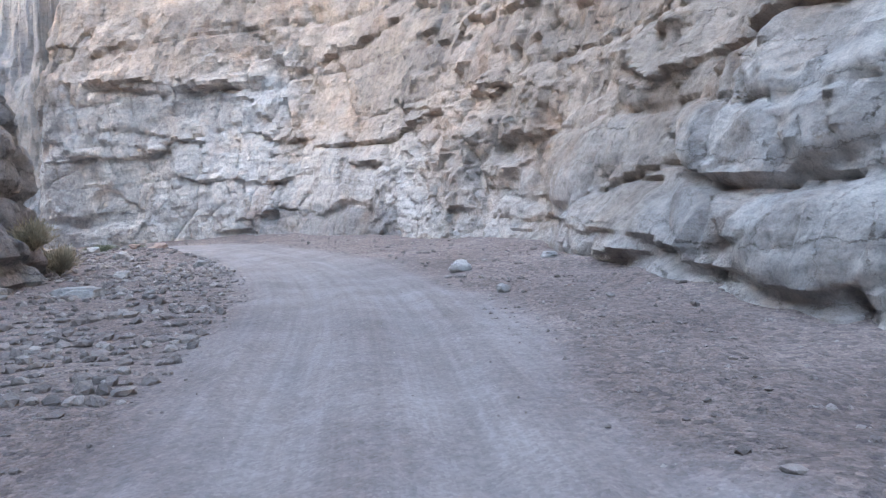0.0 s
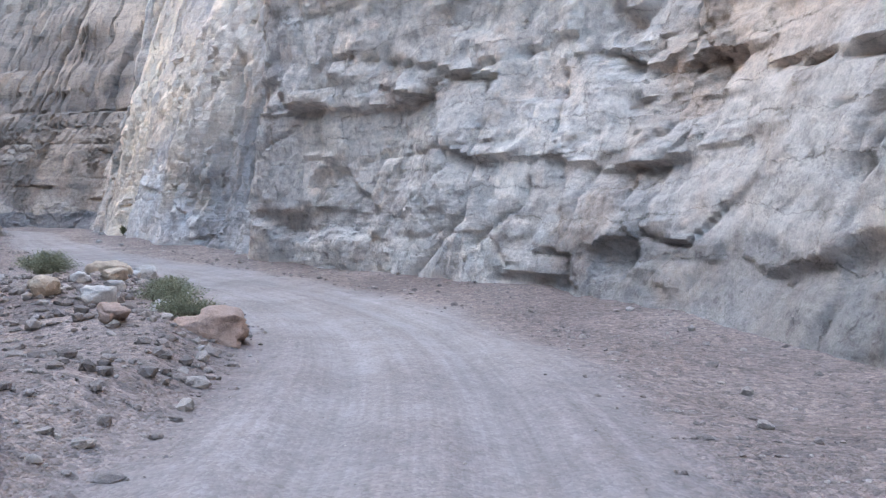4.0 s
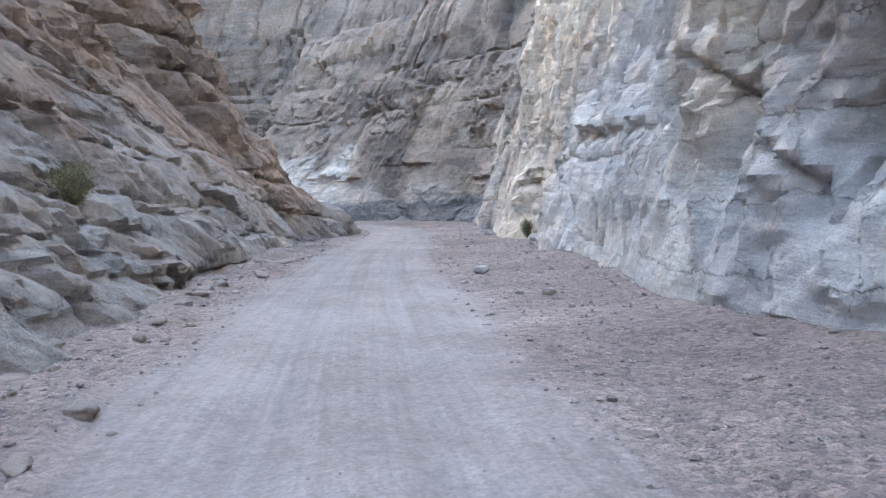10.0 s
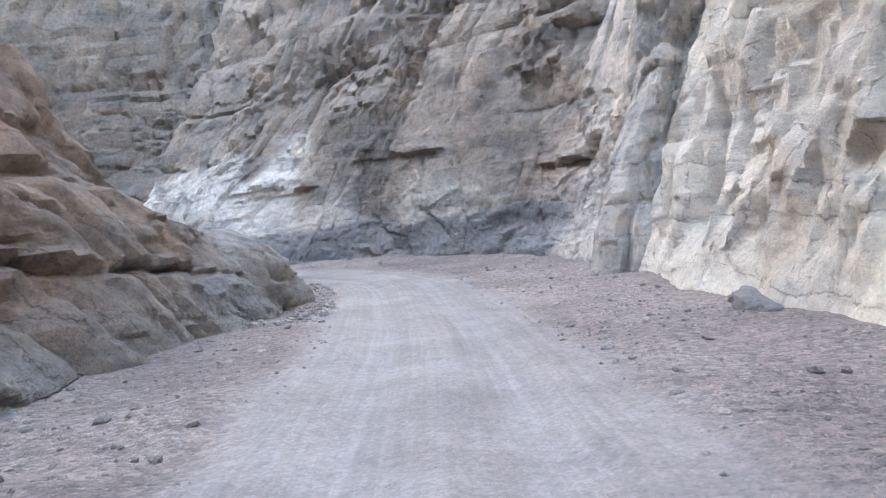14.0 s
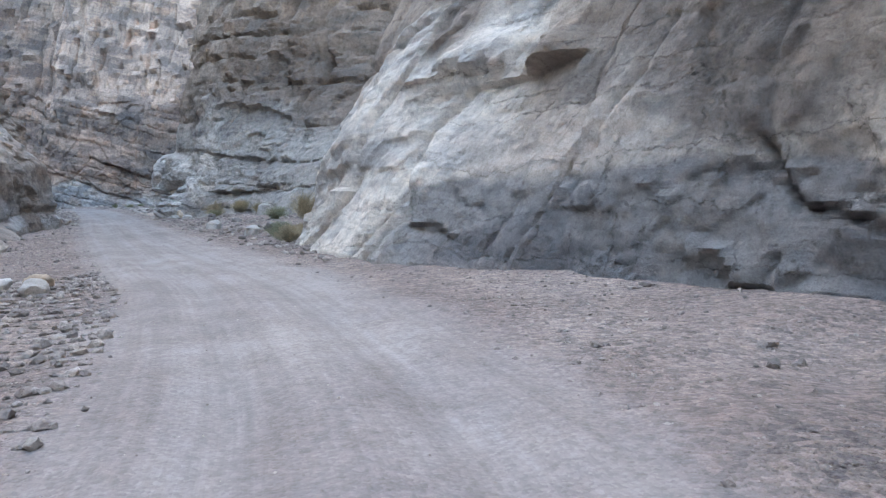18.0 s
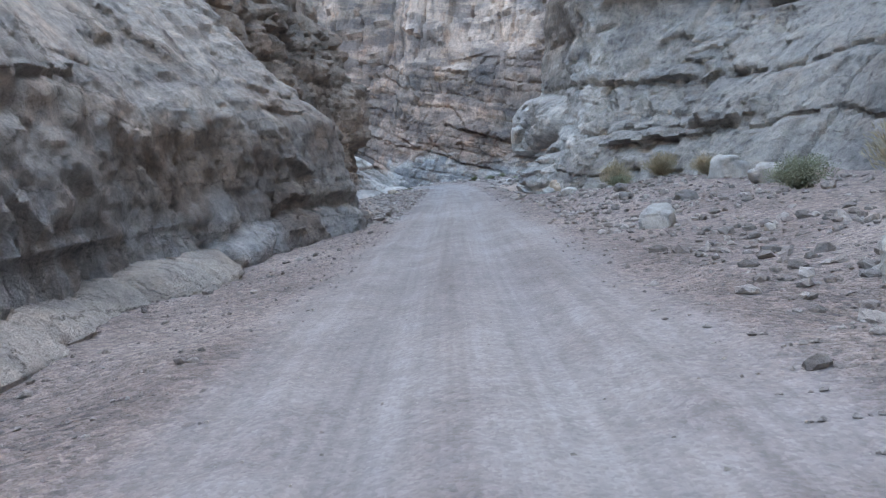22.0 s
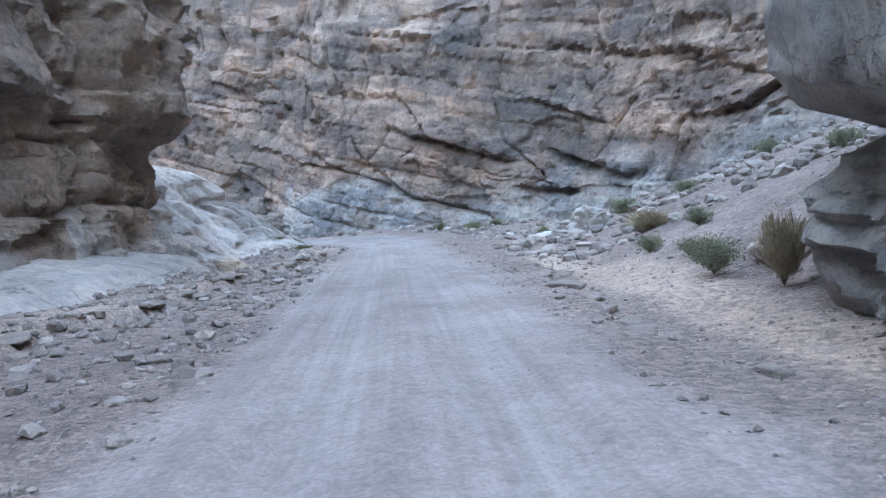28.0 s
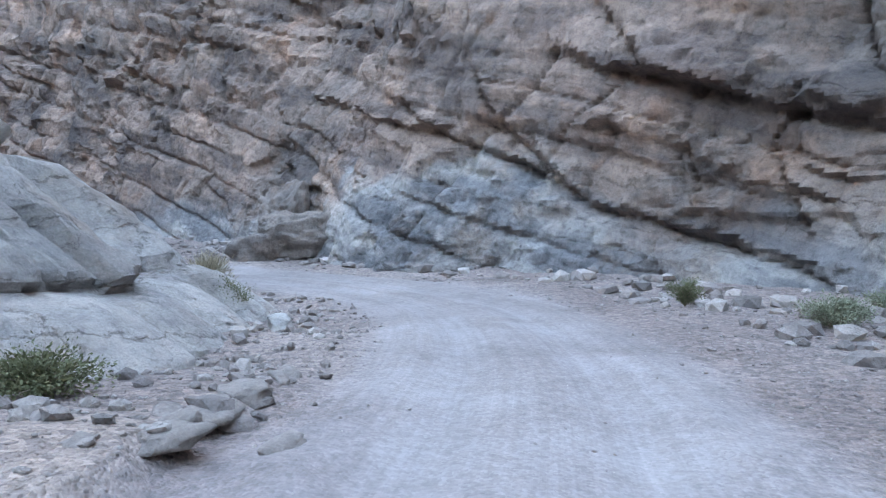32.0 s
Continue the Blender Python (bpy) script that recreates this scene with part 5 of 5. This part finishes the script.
boulder("boulder", -160.6, 86.2, (0.9, 0.5, 0.5), PALE_STONE, "pale slab leaning on the bank", 39, 1, 0.8)
boulder("boulder", -165.4, 85.3, (1, 0.8, 0.8), TAN_STONE, "brown broken boulder in a pile under the cliff", 57, 0.3)
boulder("boulder", -166.6, 85.6, (0.8, 0.7, 0.9), DARK_STONE, "dark broken boulder in a pile under the cliff", 58, 1.7)
boulder("boulder", -164.2, 84.9, (0.7, 0.5, 0.4), GREY_STONE, "grey rock at the edge of a rock pile", 59, 2.2)
# wash below the far cliff
boulder("boulder", -202.6, 79.6, (1.9, 1.5, 1.35), PALE_STONE, "large white rugged boulder standing in the gravel wash", 41, 0.5, 0.3, level=ROCK, rugged=3.6)
boulder("boulder", -200.9, 77.7, (1.9, 0.95, 0.45), PALE_STONE, "low white slab lying in the wash", 42, 2.9, rugged=1.8)
boulder("boulder", -200.1, 77.6, (0.55, 0.42, 0.34), RED_STONE, "small brown rock beside a white slab", 43, 0.3)
boulder("boulder", -198.8, 79.9, (0.6, 0.4, 0.36), DARK_STONE, "small dark rock in the wash", 44, 0.8)
boulder("boulder", -207.9, 81.2, (0.9, 0.6, 0.4), PALE_STONE, "pale rock in the wash below the cliff", 45, 0.8)
boulder("boulder", -193.8, 81.2, (0.8, 0.6, 0.4), GREY_STONE, "grey rock beside a shrub in the wash", 46, 1.8)
boulder("boulder", -205.6, 76.2, (0.9, 0.6, 0.3), PALE_STONE, "flat pale stone in the wash", 60, 0.6, 0.8)
boulder("boulder", -213.2, 63.7, (0.68, 0.45, 0.34), GREY_STONE, "grey rock at the foot of the white hump", 47, 0.1)
boulder("boulder", -193.3, 67.5, (1.45, 0.9, 0.6), TAN_STONE, "tan boulder on the roadside ledge", 48, 0.9, 0.7)
boulder("boulder", -171.4, 71.2, (1.1, 0.7, 0.36), PALE_STONE, "flat white rock on the polished ledge", 61, 0.3)
boulder("boulder", -183.5, 82.3, (1, 0.7, 0.45), PALE_STONE, "pale slab at the foot of the overhang", 49, 0.4)
boulder("boulder", -234.2, 50.8, (3.2, 2.4, 5.0), LIME, "tall rough rock pinnacle below the far cliff", 62, 0.8, 0.3, 0.3, ROCK, 3.0)
boulder("boulder", -230.8, 53.6, (4.6, 3.0, 2.8), LIME, "large grey-brown boulder beside the bend", 66, 2.2, 0.35, 0.35, ROCK, 3.6)

# broken crust along the cut banks: flat stones on the edge and fallen before it
rng = random.Random(5)
for first, last, side, base, offsets, long in ((130, 170, -1, 2.85, (0.0, 0.12, 0.9), (0.25, 0.75)), (259, 318, -1, None, (0.05, 0.12, 0.2), (0.35, 1.0)),
                                               (262, 316, -1, None, (-0.35, -0.6, 0.5), (0.2, 0.55)), (264, 302, 1, 3.3, (0.0, 0.1), (0.3, 0.9))):
    along = first
    while along < last:
        k = int(np.searchsorted(ROAD_S, along))
        at = np.array([along])
        edge = float((0.5 * lattice(at * 0.22, at * 0, at * 0, 21) + 0.18 * lattice(at * 1.3, at * 0, at * 0, 22))[0]) + base if base else float(crust_edge(at)[0])
        r = side * (edge + rng.choice(offsets))
        size = rng.uniform(*long)
        boulder("flat_stone", ROAD_P[k, 0] + ROAD_T[k, 1] * r, ROAD_P[k, 1] - ROAD_T[k, 0] * r,
                (size, size * rng.uniform(0.45, 0.75), rng.uniform(0.12, 0.2)), CRUST,
                "flat broken stone of hardened gravel on the cut bank", 80 + int(along * 3 + 7 * r), math.atan2(ROAD_T[k, 1], ROAD_T[k, 0]) + rng.uniform(-0.7, 0.7), 0.6, 0.62, level=STONE, rugged=2.4)
        along += rng.uniform(0.35, 1.3)


# ---- shrubs ----
def leaf_material(name, a, c):
    m, n, b = nodes_of(name, 0.8)
    g = n.nodes.new("ShaderNodeNewGeometry")
    base = ramp(n, g.outputs["Random Per Island"], [(0.0, a), (1.0, c)])
    n.links.new(base, b.inputs["Base Color"])
    b.inputs["Subsurface Weight"].default_value = 0.0
    return m


GREEN = leaf_material("grey_green_leaves", (0.15, 0.165, 0.11), (0.29, 0.30, 0.21))
OLIVE = leaf_material("olive_leaves", (0.09, 0.10, 0.05), (0.17, 0.17, 0.095))
STRAW = leaf_material("dry_straw", (0.27, 0.22, 0.145), (0.43, 0.37, 0.27))
TWIG = leaf_material("grey_twigs", (0.15, 0.125, 0.095), (0.24, 0.20, 0.15))


SLOPE = np.empty(len(bpy.data.objects["cliff_wall_6"].data.vertices) * 3, np.float32)
bpy.data.objects["cliff_wall_6"].data.vertices.foreach_get("co", SLOPE)
SLOPE = SLOPE.reshape(-1, 3)


def footing(x, y):
    """Height of the ground, or of the sloping rock wall where that is higher."""
    near = np.hypot(SLOPE[:, 0] - x, SLOPE[:, 1] - y) < 0.22
    rock = SLOPE[near, 2].max() - 0.06 if near.any() else -99.0
    return max(float(ground_z([x], [y])[0]), float(rock))


def shrub(x, y, width, height, material, label, seed, leaves=2200, dry=False, name="shrub"):
    """A low desert bush: forked twigs and several thousand narrow leaves in clumps."""
    rng = np.random.default_rng(seed + 500)
    root = new(name)
    root.location = (x, y, footing(x, y))
    count = 46 if not dry else 90
    az = rng.uniform(0, 2 * np.pi, count)
    lean = rng.uniform(0.05, 1.0, count) ** 0.7 * 1.25
    reach = rng.uniform(0.72, 1.0, count)
    tip = np.stack([np.cos(az) * np.sin(lean) * width / 2 * reach, np.sin(az) * np.sin(lean) * width / 2 * reach, np.cos(lean * 0.86) * height * reach], 1)
    bend = tip * np.array([0.38, 0.38, 0.62])
    verts, faces = [], []
    thick = 0.012 if not dry else 0.006
    for a, b in zip(bend, tip):
        o = rng.normal(size=3)
        o = o / np.linalg.norm(o) * thick
        o2 = np.cross(o, b / np.linalg.norm(b))
        k = len(verts)
        for c, w in ((np.zeros(3), 1.0), (a, 0.75), (b, 0.25)):
            verts += [c + o * w, c + o2 * w - o * w * 0.5, c - o2 * w - o * w * 0.5]
        for q in (0, 3):
            for e in range(3):
                faces.append((k + q + e, k + q + (e + 1) % 3, k + q + 3 + (e + 1) % 3, k + q + 3 + e))
    wood = poly_mesh("woody_base", np.array(verts), np.array(faces), TWIG)
    wood.parent = root
    n = leaves
    pick = rng.integers(0, count, n)
    along = rng.uniform(0.22, 1.02, n)[:, None]
    at = np.where(along < 0.55, bend[pick] * along / 0.55, bend[pick] + (tip[pick] - bend[pick]) * (along - 0.55) / 0.45)
    at = at + rng.normal(scale=0.055 * width, size=(n, 3)) * np.array([1, 1, 0.7])
    at[:, 2] = np.abs(at[:, 2]) + 0.02
    d = tip[pick] / np.linalg.norm(tip[pick], axis=1)[:, None] + rng.normal(scale=0.55 if not dry else 0.28, size=(n, 3))
    d /= np.linalg.norm(d, axis=1)[:, None]
    w = np.cross(d, rng.normal(size=(n, 3)))
    w /= np.linalg.norm(w, axis=1)[:, None]
    long = rng.uniform(0.024, 0.052, n)[:, None] * (1.0 if not dry else 3.6) * (0.6 + 0.4 * width)
    wide = long * (0.22 if not dry else 0.05)
    q = np.stack([at, at + d * long * 0.5 + w * wide, at + d * long, at + d * long * 0.5 - w * wide], 1).reshape(-1, 3)
    crown = poly_mesh("foliage", q, np.arange(4 * n).reshape(n, 4), material, smooth=False)
    crown.parent = root
    return tagged(root, label, "shrub")


SHRUBS = [
    (-33.1, 49.7, 2.3, 0.85, GREEN, "green rounded desert shrub on the bank beside the road"),
    (-31.2, 48.3, 2.3, 0.8, GREEN, "green rounded desert shrub at the road's edge"),
    (-18.4, 41.6, 1.5, 0.42, GREEN, "low grey-green shrub spreading over the rubble"),
    (-16, 39.6, 1.2, 0.42, GREEN, "low grey-green shrub behind a reddish boulder"),
    (-20.2, 43.3, 1, 0.42, GREEN, "low grey-green shrub beside a white block"),
    (-19.2, 42.5, 1.1, 0.45, GREEN, "low grey-green shrub on the rubble bank"),
    (-67.4, 83.1, 1.1, 1, OLIVE, "dark olive bush against the cream cliff"),
    (-128.7, 92.9, 1.4, 0.8, GREEN, "green shrub at the foot of the pale rock nose"),
    (-126.6, 93, 1.3, 0.75, GREEN, "green shrub at the foot of the cliff"),
    (-143.3, 93, 1.9, 0.8, GREEN, "green shrub on the stony slope"),
    (-155.1, 88.7, 1.2, 0.5, GREEN, "low green shrub on the gravel bank"),
    (-183.2, 81.2, 1.2, 0.75, GREEN, "green shrub at the edge of the sandy wash"),
    (-188, 80.6, 0.8, 0.45, GREEN, "grey-green shrub in the gravel wash"),
    (-185.8, 81.2, 0.7, 0.4, GREEN, "small grey-green shrub at the edge of the gravel wash"),
    (-189.4, 82, 0.9, 0.45, GREEN, "grey-green shrub on the scree"),
    (-200.7, 83.4, 1.4, 0.6, GREEN, "grey-green shrub on the scree below the cliff"),
    (-211.2, 79, 1.3, 0.5, GREEN, "low green shrub below the banded cliff"),
    (-215.4, 73.1, 1.5, 0.5, GREEN, "low green shrub at the foot of the banded cliff"),
    (-217.4, 74.4, 1.3, 0.45, GREEN, "spreading green shrub at the foot of the banded cliff"),
    (-218.2, 70.6, 1, 0.6, OLIVE, "small olive shrub at the foot of the banded cliff"),
    (-204.4, 81.2, 1.6, 0.8, GREEN, "green shrub behind a white boulder"),
    (-204.2, 77.6, 0.8, 0.4, GREEN, "small grey-green shrub in the wash"),
    (-213.4, 62.4, 1.3, 0.65, OLIVE, "dark olive shrub at the foot of the white hump"),
    (-193.9, 87, 1.4, 0.6, GREEN, "grey-green shrub high on the scree"),
    (-201.8, 86.8, 1.5, 0.7, GREEN, "grey-green shrub on the slope below the cliff"),
    (-206.3, 65.4, 1.5, 0.35, OLIVE, "flat olive shrub on the rocky road edge"),
    (-45.6, 51.1, 1, 0.6, OLIVE, "dark olive bush in a crack of the sloping rock"),
    (-57, 60.2, 1.3, 1.15, OLIVE, "dark olive bush on the sloping rock"),
]
for i, (x, y, w, h, m, text) in enumerate(SHRUBS):
    tagged(shrub(x, y, w, h, m, text, i, leaves=int(4600 * w)), group="green shrubs")
TUFTS = [
    (-12.9, 25.4, 1.6, 1, "dry straw-coloured brush beside the brown outcrop"),
    (-12.2, 22.6, 1.5, 0.9, "dry straw-coloured brush below the outcrop"),
    (-38, 47, 1.9, 0.8, "dry pale brush on the sloping rock"),
    (-42.1, 51.6, 1.2, 0.6, "dry straw-coloured brush low on the sloping rock"),
    (-47.3, 53.9, 1.3, 0.5, "dry straw-coloured brush on a ledge of the sloping rock"),
    (-50.6, 56, 1.6, 0.6, "dry straw-coloured brush on the sloping rock"),
    (-53.1, 55.6, 1.2, 0.5, "dry straw-coloured brush high on the sloping rock"),
    (-126, 93.9, 1.2, 0.6, "dry straw-coloured bush at the foot of the pale nose"),
    (-125.4, 93.2, 1.1, 0.6, "dry straw-coloured bush beside green shrubs"),
    (-140.4, 94.6, 1.9, 1.7, "tall dry straw-coloured bush against the cliff"),
    (-159.5, 88.5, 1.9, 1.2, "straw-coloured bush on the bank under the cliff"),
    (-157.9, 90.5, 1.8, 1.1, "straw-coloured bush on the bank under the cliff"),
    (-154.2, 92, 1.4, 0.7, "dry brush on the stony slope"),
    (-181.4, 81.9, 1, 1.2, "tall dry brown brush at the end of the overhang"),
    (-193.4, 81.2, 1.6, 0.5, "dry grass clump in the gravel wash"),
    (-219.6, 57.4, 1.5, 1.1, "dry straw-coloured brush behind the white hump"),
    (-223.4, 75, 1.6, 0.8, "dry brown brush at the foot of the banded cliff"),
]
for i, (x, y, w, h, text) in enumerate(TUFTS):
    tagged(shrub(x, y, w, h, STRAW, text, i + 60, leaves=4600, dry=True, name="dry_bush"), group="dry bushes")
